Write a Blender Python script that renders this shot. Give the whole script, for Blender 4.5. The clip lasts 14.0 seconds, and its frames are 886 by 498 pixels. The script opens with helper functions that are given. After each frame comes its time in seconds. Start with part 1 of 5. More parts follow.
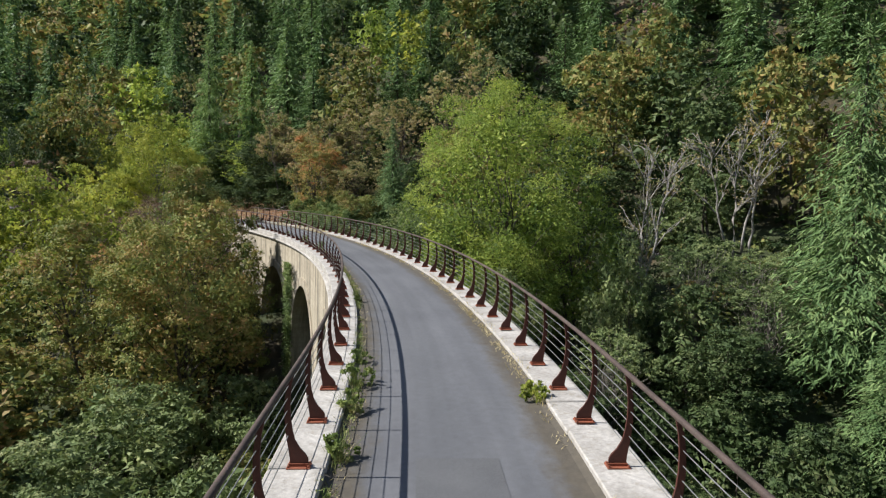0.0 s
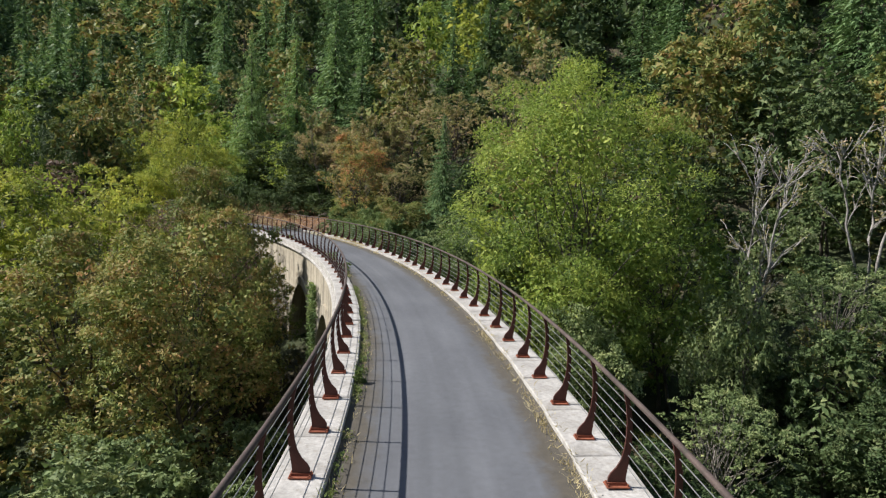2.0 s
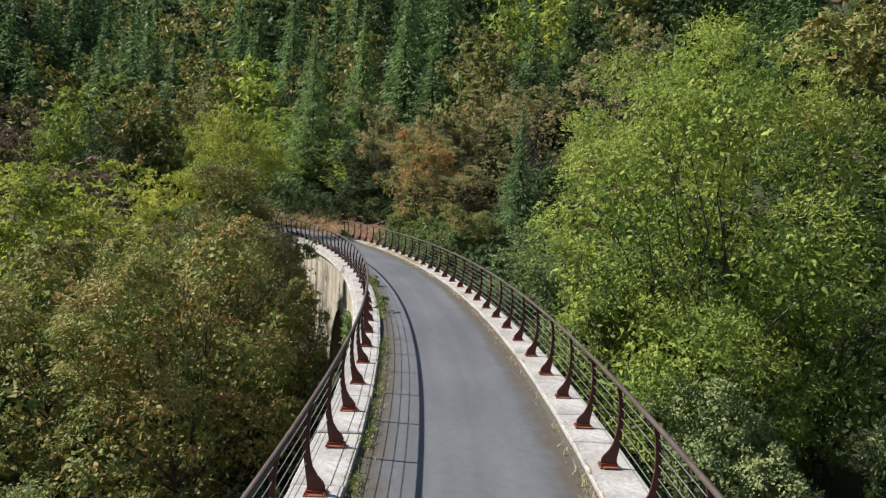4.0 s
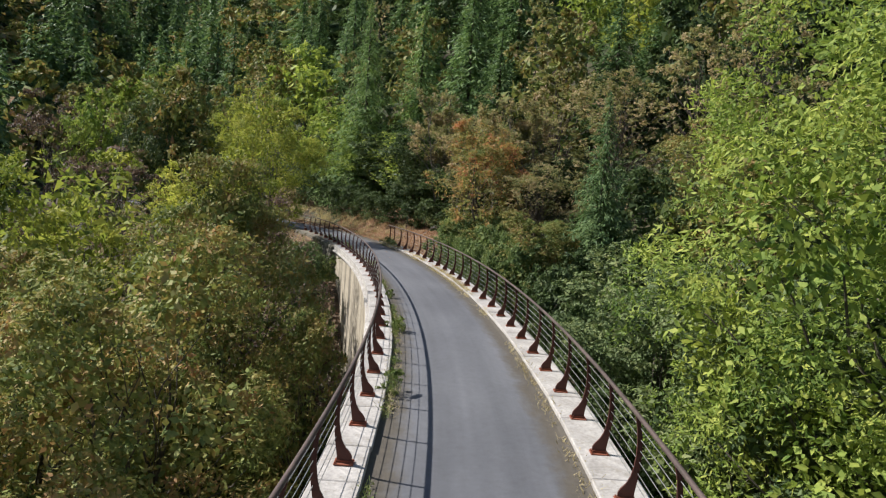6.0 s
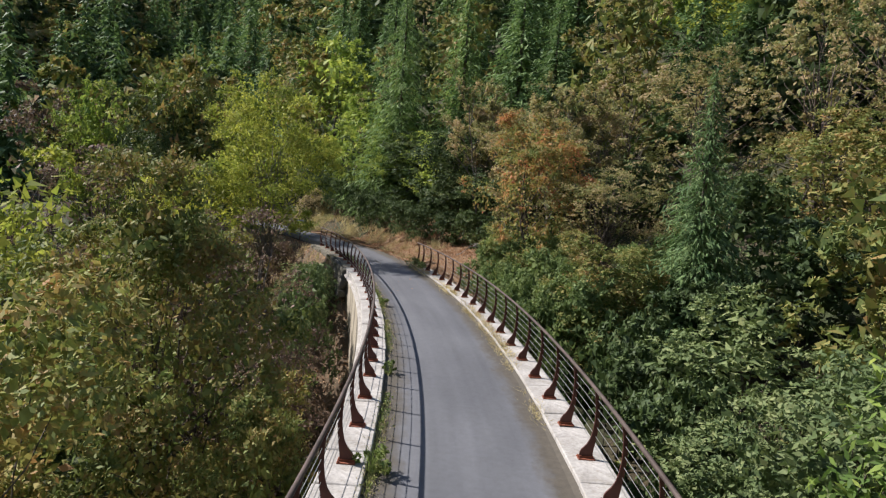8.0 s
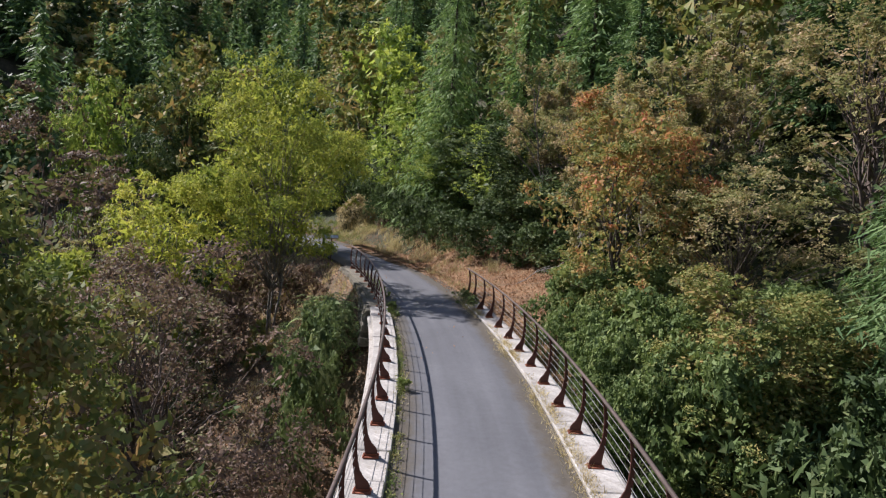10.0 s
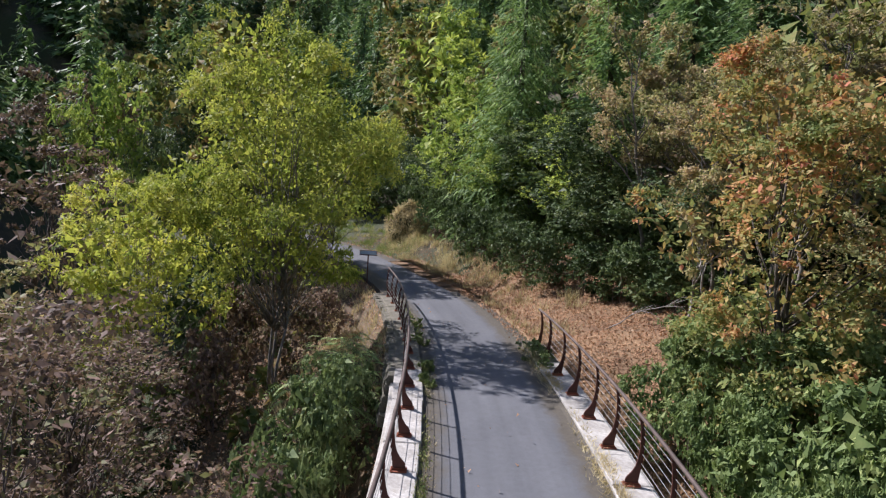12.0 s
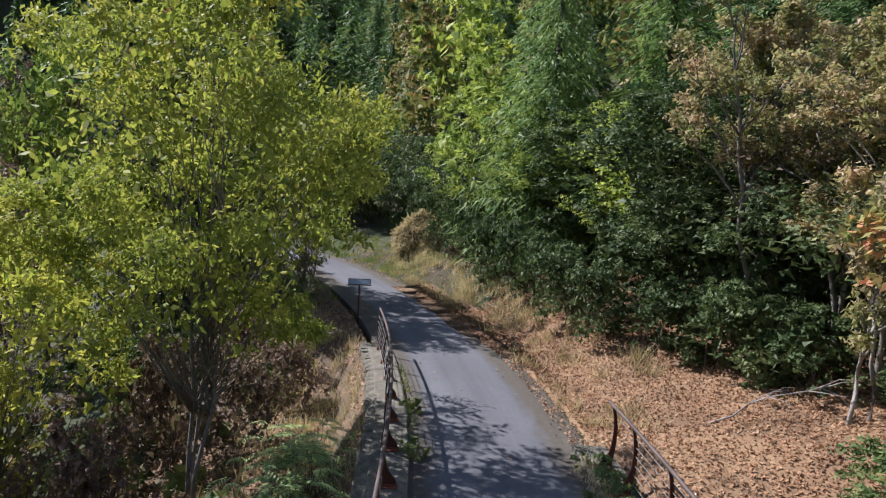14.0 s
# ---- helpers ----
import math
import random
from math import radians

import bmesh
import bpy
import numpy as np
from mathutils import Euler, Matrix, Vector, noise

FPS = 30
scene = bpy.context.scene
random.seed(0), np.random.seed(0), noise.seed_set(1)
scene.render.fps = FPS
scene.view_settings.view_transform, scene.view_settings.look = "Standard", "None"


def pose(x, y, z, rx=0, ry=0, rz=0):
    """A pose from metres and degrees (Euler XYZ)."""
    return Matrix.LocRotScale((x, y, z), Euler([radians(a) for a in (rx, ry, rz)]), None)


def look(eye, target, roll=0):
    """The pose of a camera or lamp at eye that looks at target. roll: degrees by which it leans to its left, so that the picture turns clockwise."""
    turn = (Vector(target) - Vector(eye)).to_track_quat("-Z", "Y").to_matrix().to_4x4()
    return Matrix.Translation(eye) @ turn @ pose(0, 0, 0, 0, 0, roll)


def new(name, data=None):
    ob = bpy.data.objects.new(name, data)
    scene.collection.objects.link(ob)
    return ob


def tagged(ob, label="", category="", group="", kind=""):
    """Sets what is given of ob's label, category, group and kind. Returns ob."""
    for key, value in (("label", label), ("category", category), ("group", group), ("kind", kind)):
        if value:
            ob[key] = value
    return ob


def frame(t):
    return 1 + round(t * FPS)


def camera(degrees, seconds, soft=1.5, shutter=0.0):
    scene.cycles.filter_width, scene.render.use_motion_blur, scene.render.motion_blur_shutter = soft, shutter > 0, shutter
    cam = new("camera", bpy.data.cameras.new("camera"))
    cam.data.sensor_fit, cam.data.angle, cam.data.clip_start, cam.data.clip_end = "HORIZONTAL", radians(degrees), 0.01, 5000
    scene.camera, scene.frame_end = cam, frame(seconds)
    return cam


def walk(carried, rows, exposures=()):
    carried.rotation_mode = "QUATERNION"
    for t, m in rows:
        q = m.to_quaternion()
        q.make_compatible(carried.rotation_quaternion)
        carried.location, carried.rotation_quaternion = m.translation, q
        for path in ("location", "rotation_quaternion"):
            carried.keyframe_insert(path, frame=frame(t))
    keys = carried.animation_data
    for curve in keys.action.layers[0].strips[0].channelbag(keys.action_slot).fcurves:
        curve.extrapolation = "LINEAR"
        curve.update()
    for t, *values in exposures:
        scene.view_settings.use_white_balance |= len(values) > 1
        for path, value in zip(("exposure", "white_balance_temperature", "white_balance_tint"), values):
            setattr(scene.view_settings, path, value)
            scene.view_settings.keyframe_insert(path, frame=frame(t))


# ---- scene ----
cam = camera(65.8, 14.0, 1.25)
PATH = [
    (0, (1.841, -6.055, 3.217), (1.8, -4.063, 3.04), 0.9),
    (0.5, (1.799, -4.285, 3.288), (1.732, -2.294, 3.113), 1.1),
    (1, (1.774, -2.501, 3.303), (1.669, -0.511, 3.132), 1.2),
    (1.5, (1.764, -0.631, 3.329), (1.616, 1.356, 3.16), 1.4),
    (2, (1.724, 1.295, 3.375), (1.515, 3.277, 3.207), 1.4),
    (2.5, (1.596, 3.208, 3.408), (1.322, 5.182, 3.242), 1.6),
    (3, (1.469, 5.09, 3.404), (1.133, 7.055, 3.241), 1.7),
    (3.2, (1.377, 5.872, 3.423), (1.017, 7.833, 3.261), 1.9),
    (5.3, (0.082, 13.805, 3.698), (-0.444, 15.727, 3.526), 3.5),
    (5.5, (-0.07, 14.58, 3.726), (-0.622, 16.494, 3.552), 3.7),
    (6, (-0.47, 16.516, 3.803), (-1.082, 18.412, 3.624), 3.8),
    (6.5, (-0.878, 18.456, 3.852), (-1.529, 20.338, 3.673), 3.8),
    (7, (-1.399, 20.415, 3.94), (-2.079, 22.288, 3.76), 3.9),
    (7.5, (-2.018, 22.465, 4.018), (-2.725, 24.328, 3.841), 4.0),
    (8, (-2.722, 24.535, 4.041), (-3.468, 26.382, 3.867), 4.3),
    (8.2, (-3.024, 25.337, 4.043), (-3.781, 27.18, 3.871), 4.3),
    (10.3, (-6.138, 33.496, 4.501), (-7.072, 35.254, 4.31), 2.9),
    (10.5, (-6.444, 34.187, 4.511), (-7.388, 35.94, 4.32), 2.8),
    (11, (-7.264, 35.874, 4.514), (-8.284, 37.584, 4.321), 3.0),
    (11.5, (-8.171, 37.584, 4.513), (-9.238, 39.264, 4.32), 3.3),
    (12, (-9.143, 39.26, 4.522), (-10.229, 40.929, 4.331), 3.5),
    (12.5, (-10.123, 40.902, 4.493), (-11.221, 42.563, 4.306), 3.6),
    (13, (-11.122, 42.509, 4.501), (-12.234, 44.162, 4.318), 3.8),
    (13.5, (-12.121, 44.064, 4.55), (-13.246, 45.708, 4.371), 3.7),
    (14, (-13.072, 45.599, 4.617), (-14.21, 47.233, 4.437), 3.7),
]
walk(cam, [(t, look(eye, target, roll)) for t, eye, target, roll in PATH], [(0.0, 0.56, 6220, 12), (8.0, 0.59, 6260, 16), (11.0, 0.65, 6020, 21), (14.0, 0.77, 5840, 20)])

# ---- light ----
SUN_AZ, SUN_EL = radians(268.0), radians(44.0)
world = bpy.data.worlds.new("world")
scene.world = world
world.use_nodes = True
wn = world.node_tree
sky = wn.nodes.new("ShaderNodeTexSky")
sky.sky_type = "NISHITA"
sky.sun_disc = False
sky.sun_elevation, sky.sun_rotation = SUN_EL, SUN_AZ
wn.links.new(sky.outputs[0], wn.nodes["Background"].inputs["Color"])
wn.nodes["Background"].inputs["Strength"].default_value = 0.08
sun_data = bpy.data.lights.new("sun", "SUN")
sun_data.energy, sun_data.angle, sun_data.color = 5.0, radians(0.55), (1.0, 0.95, 0.87)
sun_lamp = new("sun", sun_data)
sun_dir = Vector((math.sin(SUN_AZ) * math.cos(SUN_EL), math.cos(SUN_AZ) * math.cos(SUN_EL), math.sin(SUN_EL)))
sun_lamp.matrix_world = look(sun_dir * 60, (0, 0, 0))

# ---- materials ----


def node_material(name):
    m = bpy.data.materials.new(name)
    m.use_nodes = True
    t = m.node_tree
    return m, t, t.nodes["Principled BSDF"], t.nodes["Material Output"]


def add(t, kind, **values):
    n = t.nodes.new(kind)
    for key, value in values.items():
        n.inputs[key].default_value = value
    return n


def ramp(t, source, stops):
    r = t.nodes.new("ShaderNodeValToRGB")
    e = r.color_ramp.elements
    while len(e) < len(stops):
        e.new(0.5)
    for el, (pos, col) in zip(e, stops):
        el.position, el.color = pos, (*col, 1)
    t.links.new(source, r.inputs["Fac"])
    return r.outputs["Color"]


def mixed(t, a, b, fac, blend="MIX"):
    n = t.nodes.new("ShaderNodeMix")
    n.data_type, n.blend_type = "RGBA", blend
    for socket, value in ((n.inputs["Factor"], fac), (n.inputs["A"], a), (n.inputs["B"], b)):
        if isinstance(value, (int, float)):
            socket.default_value = value
        elif isinstance(value, tuple):
            socket.default_value = (*value, 1)
        else:
            t.links.new(value, socket)
    return n.outputs["Result"]


def noise_of(t, vector, scale, detail=4.0, rough=0.55):
    n = add(t, "ShaderNodeTexNoise", Scale=scale, Detail=detail, Roughness=rough)
    t.links.new(vector, n.inputs["Vector"])
    return n.outputs["Fac"]


def stretched(t, vector, scale):
    n = t.nodes.new("ShaderNodeMapping")
    n.inputs["Scale"].default_value = scale
    t.links.new(vector, n.inputs["Vector"])
    return n.outputs["Vector"]


def bumped(t, bsdf, height, strength, distance):
    b = add(t, "ShaderNodeBump", Strength=strength, Distance=distance)
    t.links.new(height, b.inputs["Height"])
    t.links.new(b.outputs["Normal"], bsdf.inputs["Normal"])


def leaf_material(name, stops, through_light=0.3, rough=0.62, vary=0.18, gain=1.52, rise=0.0):
    """Leaves: each one takes its own tone, each plant a slight shift."""
    m, t, bsdf, out = node_material(name)
    geo, info = t.nodes.new("ShaderNodeNewGeometry"), t.nodes.new("ShaderNodeObjectInfo")
    tex = t.nodes.new("ShaderNodeTexCoord")
    patch = noise_of(t, tex.outputs["Object"], 0.6, 5.0, 0.72)
    add1 = add(t, "ShaderNodeMath")
    add1.operation = "MULTIPLY_ADD"
    t.links.new(patch, add1.inputs[0])
    add1.inputs[1].default_value = 2.7
    add1.inputs[2].default_value = -1.03
    add2 = add(t, "ShaderNodeMath")
    add2.operation, add2.use_clamp = "MULTIPLY_ADD", True
    t.links.new(geo.outputs["Random Per Island"], add2.inputs[0])
    add2.inputs[1].default_value = 0.4
    t.links.new(add1.outputs[0], add2.inputs[2])
    if rise:
        # the crown turns from the top down
        sep, up = t.nodes.new("ShaderNodeSeparateXYZ"), add(t, "ShaderNodeMath")
        t.links.new(tex.outputs["Object"], sep.inputs[0])
        up.operation = "MULTIPLY_ADD"
        t.links.new(sep.outputs["Z"], up.inputs[0])
        up.inputs[1].default_value, up.inputs[2].default_value = rise, -6.5 * rise
        both = add(t, "ShaderNodeMath")
        t.links.new(up.outputs[0], both.inputs[0])
        t.links.new(add1.outputs[0], both.inputs[1])
        t.links.new(both.outputs[0], add2.inputs[2])
    col = ramp(t, add2.outputs[0], stops)
    hsv = add(t, "ShaderNodeHueSaturation", Saturation=0.91)
    t.links.new(col, hsv.inputs["Color"])
    val = add(t, "ShaderNodeMapRange")
    t.links.new(info.outputs["Random"], val.inputs["Value"])
    val.inputs["To Min"].default_value, val.inputs["To Max"].default_value = gain * (1 - vary), gain * (1 + vary)
    t.links.new(val.outputs["Result"], hsv.inputs["Value"])
    hue = add(t, "ShaderNodeMapRange")
    t.links.new(info.outputs["Random"], hue.inputs["Value"])
    hue.inputs["To Min"].default_value, hue.inputs["To Max"].default_value = 0.507, 0.493
    t.links.new(hue.outputs["Result"], hsv.inputs["Hue"])
    t.links.new(hsv.outputs["Color"], bsdf.inputs["Base Color"])
    bsdf.inputs["Roughness"].default_value = rough
    bsdf.inputs["Specular IOR Level"].default_value = 0.16
    trans = t.nodes.new("ShaderNodeBsdfTranslucent")
    t.links.new(mixed(t, hsv.outputs["Color"], (1.12, 1.15, 0.95), 1.0, "MULTIPLY"), trans.inputs["Color"])
    mix = t.nodes.new("ShaderNodeMixShader")
    mix.inputs["Fac"].default_value = through_light
    t.links.new(bsdf.outputs[0], mix.inputs[1])
    t.links.new(trans.outputs[0], mix.inputs[2])
    t.links.new(mix.outputs[0], out.inputs["Surface"])
    return m


def rough_material(name, dark, light, scale, rough=0.85, bump=0.4, fine=30.0, metal=0.0, spots=None):
    """Two scales of noise between two tones, with relief."""
    m, t, bsdf, out = node_material(name)
    tex = t.nodes.new("ShaderNodeTexCoord")
    v = tex.outputs["Object"]
    big, small = noise_of(t, v, scale, 5.0), noise_of(t, v, fine, 4.0, 0.65)
    col = ramp(t, big, [(0.3, dark), (0.7, light)])
    col = mixed(t, col, ramp(t, small, [(0.3, (0.35, 0.35, 0.35)), (0.7, (1, 1, 1))]), 0.55, "MULTIPLY")
    if spots:
        n2 = noise_of(t, v, scale * 2.7, 6.0, 0.7)
        col = mixed(t, col, spots, ramp(t, n2, [(0.52, (0, 0, 0)), (0.68, (1, 1, 1))]))
    t.links.new(col, bsdf.inputs["Base Color"])
    bsdf.inputs["Roughness"].default_value, bsdf.inputs["Metallic"].default_value = rough, metal
    bumped(t, bsdf, small, bump, 0.02)
    return m


def asphalt_material():
    m, t, bsdf, out = node_material("asphalt")
    uv = t.nodes.new("ShaderNodeUVMap")
    uv.uv_map = "along"
    v = uv.outputs["UV"]
    streak = noise_of(t, stretched(t, v, (2.2, 0.05, 1)), 1.0, 3.0)
    blot = noise_of(t, stretched(t, v, (0.5, 0.22, 1)), 1.0, 5.0)
    grain = noise_of(t, v, 90.0, 3.0, 0.7)
    mid = noise_of(t, v, 7.0, 5.0, 0.7)
    col = ramp(t, streak, [(0.3, (0.128, 0.133, 0.142)), (0.7, (0.172, 0.178, 0.190))])
    col = mixed(t, col, ramp(t, blot, [(0.35, (0.75, 0.75, 0.76)), (0.6, (1, 1, 1))]), 0.8, "MULTIPLY")
    col = mixed(t, col, ramp(t, mid, [(0.3, (0.78, 0.77, 0.75)), (0.62, (1, 1, 1))]), 0.6, "MULTIPLY")
    col = mixed(t, col, ramp(t, grain, [(0.3, (0.55, 0.55, 0.55)), (0.7, (1.1, 1.1, 1.1))]), 0.6, "MULTIPLY")
    # grit and dirt gather along the two kerbs, in an uneven line
    sep = t.nodes.new("ShaderNodeSeparateXYZ")
    t.links.new(v, sep.inputs[0])
    edge = add(t, "ShaderNodeMath")
    edge.operation = "ABSOLUTE"
    t.links.new(sep.outputs[0], edge.inputs[0])
    wob = add(t, "ShaderNodeMath")
    wob.operation = "MULTIPLY_ADD"
    t.links.new(noise_of(t, stretched(t, v, (2.4, 1.3, 1)), 1.0, 8.0, 0.78), wob.inputs[0])
    wob.inputs[1].default_value = 0.85
    t.links.new(edge.outputs[0], wob.inputs[2])
    rng_ = add(t, "ShaderNodeMapRange")
    t.links.new(wob.outputs[0], rng_.inputs["Value"])
    rng_.inputs["From Min"].default_value, rng_.inputs["From Max"].default_value = 1.36, 1.66
    col = mixed(t, col, mixed(t, (0.05, 0.047, 0.042), (0.13, 0.112, 0.082), mid), rng_.outputs["Result"])
    t.links.new(col, bsdf.inputs["Base Color"])
    bsdf.inputs["Roughness"].default_value = 0.88
    bsdf.inputs["Specular IOR Level"].default_value = 0.3
    bumped(t, bsdf, grain, 0.5, 0.006)
    return m


def ground_material():
    """Forest floor: leaf litter, moss and earth."""
    m, t, bsdf, out = node_material("forest_floor")
    v = t.nodes.new("ShaderNodeTexCoord").outputs["Object"]
    a, b, c = noise_of(t, v, 0.12, 5.0), noise_of(t, v, 1.3, 6.0, 0.65), noise_of(t, v, 14.0, 5.0, 0.7)
    col = ramp(t, b, [(0.25, (0.03, 0.027, 0.015)), (0.5, (0.068, 0.054, 0.028)), (0.72, (0.125, 0.092, 0.045))])
    col = mixed(t, col, (0.045, 0.06, 0.018), ramp(t, a, [(0.40, (0, 0, 0)), (0.55, (1, 1, 1))]))
    col = mixed(t, col, ramp(t, c, [(0.3, (0.4, 0.4, 0.4)), (0.7, (1.2, 1.2, 1.2))]), 0.8, "MULTIPLY")
    t.links.new(col, bsdf.inputs["Base Color"])
    bsdf.inputs["Roughness"].default_value = 0.95
    bumped(t, bsdf, c, 0.8, 0.06)
    return m


def wall_material():
    """Limewashed rubble masonry, streaked by rain."""
    m, t, bsdf, out = node_material("limewashed_masonry")
    uv = t.nodes.new("ShaderNodeUVMap")
    uv.uv_map = "along"
    v = uv.outputs["UV"]
    brick = add(t, "ShaderNodeTexBrick", Scale=1.0)
    brick.inputs["Brick Width"].default_value, brick.inputs["Row Height"].default_value = 0.62, 0.31
    brick.inputs["Mortar Size"].default_value = 0.012
    brick.inputs["Color1"].default_value, brick.inputs["Color2"].default_value = (0.46, 0.41, 0.31, 1), (0.36, 0.31, 0.23, 1)
    brick.inputs["Mortar"].default_value = (0.30, 0.27, 0.21, 1)
    t.links.new(v, brick.inputs["Vector"])
    drip = noise_of(t, stretched(t, v, (1.1, 0.12, 1)), 1.0, 6.0, 0.65)
    spot = noise_of(t, v, 3.0, 6.0, 0.7)
    col = mixed(t, brick.outputs["Color"], (0.50, 0.44, 0.33), 0.45)
    col = mixed(t, col, (0.06, 0.055, 0.04), ramp(t, drip, [(0.46, (0, 0, 0)), (0.66, (0.9, 0.9, 0.9))]))
    col = mixed(t, col, ramp(t, spot, [(0.3, (0.5, 0.5, 0.48)), (0.65, (1, 1, 1))]), 0.6, "MULTIPLY")
    t.links.new(col, bsdf.inputs["Base Color"])
    bsdf.inputs["Roughness"].default_value = 0.93
    bumped(t, bsdf, brick.outputs["Fac"], 0.3, -0.01)
    return m


ASPHALT = asphalt_material()
GROUND = ground_material()
WALL = wall_material()
STONE = rough_material("pale_limestone", (0.33, 0.31, 0.275), (0.60, 0.575, 0.53), 1.6, 0.9, 0.5, 14.0, spots=(0.27, 0.245, 0.2))
MOSSY = rough_material("mossy_stone", (0.11, 0.10, 0.075), (0.27, 0.245, 0.19), 2.0, 0.95, 0.6, 18.0, spots=(0.06, 0.07, 0.025))
RUST = rough_material("rust_brown_steel", (0.072, 0.022, 0.015), (0.130, 0.039, 0.024), 5.0, 0.6, 0.15, 60.0, 0.2)
RUST_PLATE = rough_material("rusted_base_steel", (0.20, 0.055, 0.025), (0.34, 0.105, 0.05), 8.0, 0.8, 0.3, 60.0)
TUBE = rough_material("weathered_steel_tube", (0.07, 0.05, 0.042), (0.155, 0.112, 0.094), 2.2, 0.65, 0.2, 50.0, 0.2, spots=(0.06, 0.05, 0.038))
CABLE = rough_material("galvanised_cable", (0.34, 0.35, 0.34), (0.5, 0.5, 0.48), 3.0, 0.45, 0.05, 50.0, 0.7)
BARK = rough_material("grey_brown_bark", (0.075, 0.06, 0.045), (0.17, 0.145, 0.115), 3.0, 0.95, 0.8, 16.0, spots=(0.06, 0.07, 0.03))
PALE_BARK = rough_material("pale_dead_bark", (0.27, 0.25, 0.225), (0.44, 0.415, 0.38), 3.0, 0.9, 0.6, 16.0)
GREY_BARK = rough_material("grey_bark", (0.17, 0.15, 0.125), (0.31, 0.28, 0.24), 3.0, 0.95, 0.7, 16.0, spots=(0.11, 0.105, 0.07))
TWIG = rough_material("brown_twigs", (0.10, 0.075, 0.06), (0.2, 0.16, 0.135), 3.0, 0.95, 0.4, 16.0)
SIGN_FACE = rough_material("faded_sign_sheet", (0.34, 0.40, 0.45), (0.48, 0.53, 0.56), 4.0, 0.5, 0.1, 40.0)

L_YELLOW = leaf_material("leaves_yellow_green", [(0.05, (0.085, 0.125, 0.016)), (0.5, (0.21, 0.24, 0.024)), (0.95, (0.35, 0.33, 0.045))], 0.42)
L_GREEN = leaf_material("leaves_fresh_green", [(0.05, (0.068, 0.12, 0.02)), (0.5, (0.175, 0.235, 0.03)), (0.95, (0.335, 0.36, 0.052))], 0.35)
L_OLIVE = leaf_material("leaves_olive_brown", [(0.05, (0.07, 0.105, 0.026)), (0.42, (0.148, 0.175, 0.04)), (0.7, (0.212, 0.178, 0.047)), (1.0, (0.25, 0.138, 0.046))], 0.25)
L_BRAMBLE = leaf_material("leaves_grey_green", [(0.05, (0.05, 0.08, 0.028)), (0.5, (0.105, 0.145, 0.048)), (0.95, (0.21, 0.235, 0.09))], 0.25)
L_SHRUB = leaf_material("leaves_shrub_green", [(0.05, (0.045, 0.075, 0.022)), (0.5, (0.095, 0.14, 0.04)), (0.95, (0.18, 0.215, 0.065))], 0.28)
L_BROWN = leaf_material("leaves_dry_brown", [(0.05, (0.06, 0.046, 0.034)), (0.38, (0.115, 0.079, 0.056)), (0.62, (0.185, 0.12, 0.083)), (0.78, (0.11, 0.115, 0.045)), (1.0, (0.16, 0.165, 0.065))], 0.25, gain=1.25)
L_DARK = leaf_material("leaves_dark_green", [(0.05, (0.025, 0.044, 0.015)), (0.6, (0.058, 0.09, 0.028)), (1.0, (0.145, 0.17, 0.065))], 0.25, 0.55)
L_ORANGE = leaf_material("leaves_orange_red", [(0.05, (0.07, 0.115, 0.03)), (0.45, (0.145, 0.165, 0.045)), (0.68, (0.24, 0.185, 0.05)), (0.88, (0.31, 0.16, 0.05)), (1.0, (0.30, 0.105, 0.045))], 0.35, rise=0.03)
L_TAN = leaf_material("leaves_tan_pink", [(0.05, (0.10, 0.115, 0.04)), (0.4, (0.175, 0.18, 0.06)), (0.7, (0.26, 0.205, 0.095)), (1.0, (0.35, 0.25, 0.15))], 0.35, gain=1.58)
L_NEEDLE = leaf_material("needles_blue_green", [(0.05, (0.038, 0.078, 0.026)), (0.6, (0.09, 0.152, 0.048)), (1.0, (0.165, 0.225, 0.078))], 0.22, 0.6)
L_LARCH = leaf_material("needles_light_green", [(0.05, (0.055, 0.105, 0.03)), (0.6, (0.12, 0.19, 0.052)), (1.0, (0.21, 0.28, 0.08))], 0.3, 0.6)
L_LITTER = leaf_material("fallen_leaves", [(0.1, (0.13, 0.072, 0.04)), (0.45, (0.24, 0.125, 0.062)), (0.8, (0.31, 0.185, 0.095)), (1.0, (0.36, 0.27, 0.17))], 0.15, 0.8)
L_GRASS = leaf_material("grass_blades", [(0.1, (0.06, 0.10, 0.02)), (0.5, (0.13, 0.17, 0.04)), (1.0, (0.28, 0.24, 0.10))], 0.3)
L_FROND = leaf_material("leaves_feathered_green", [(0.1, (0.11, 0.175, 0.05)), (0.5, (0.2, 0.28, 0.085)), (1.0, (0.3, 0.36, 0.14))], 0.35, 0.5)
L_DRY = leaf_material("dry_grass_blades", [(0.1, (0.19, 0.15, 0.068)), (0.5, (0.33, 0.27, 0.135)), (1.0, (0.44, 0.375, 0.21))], 0.25)

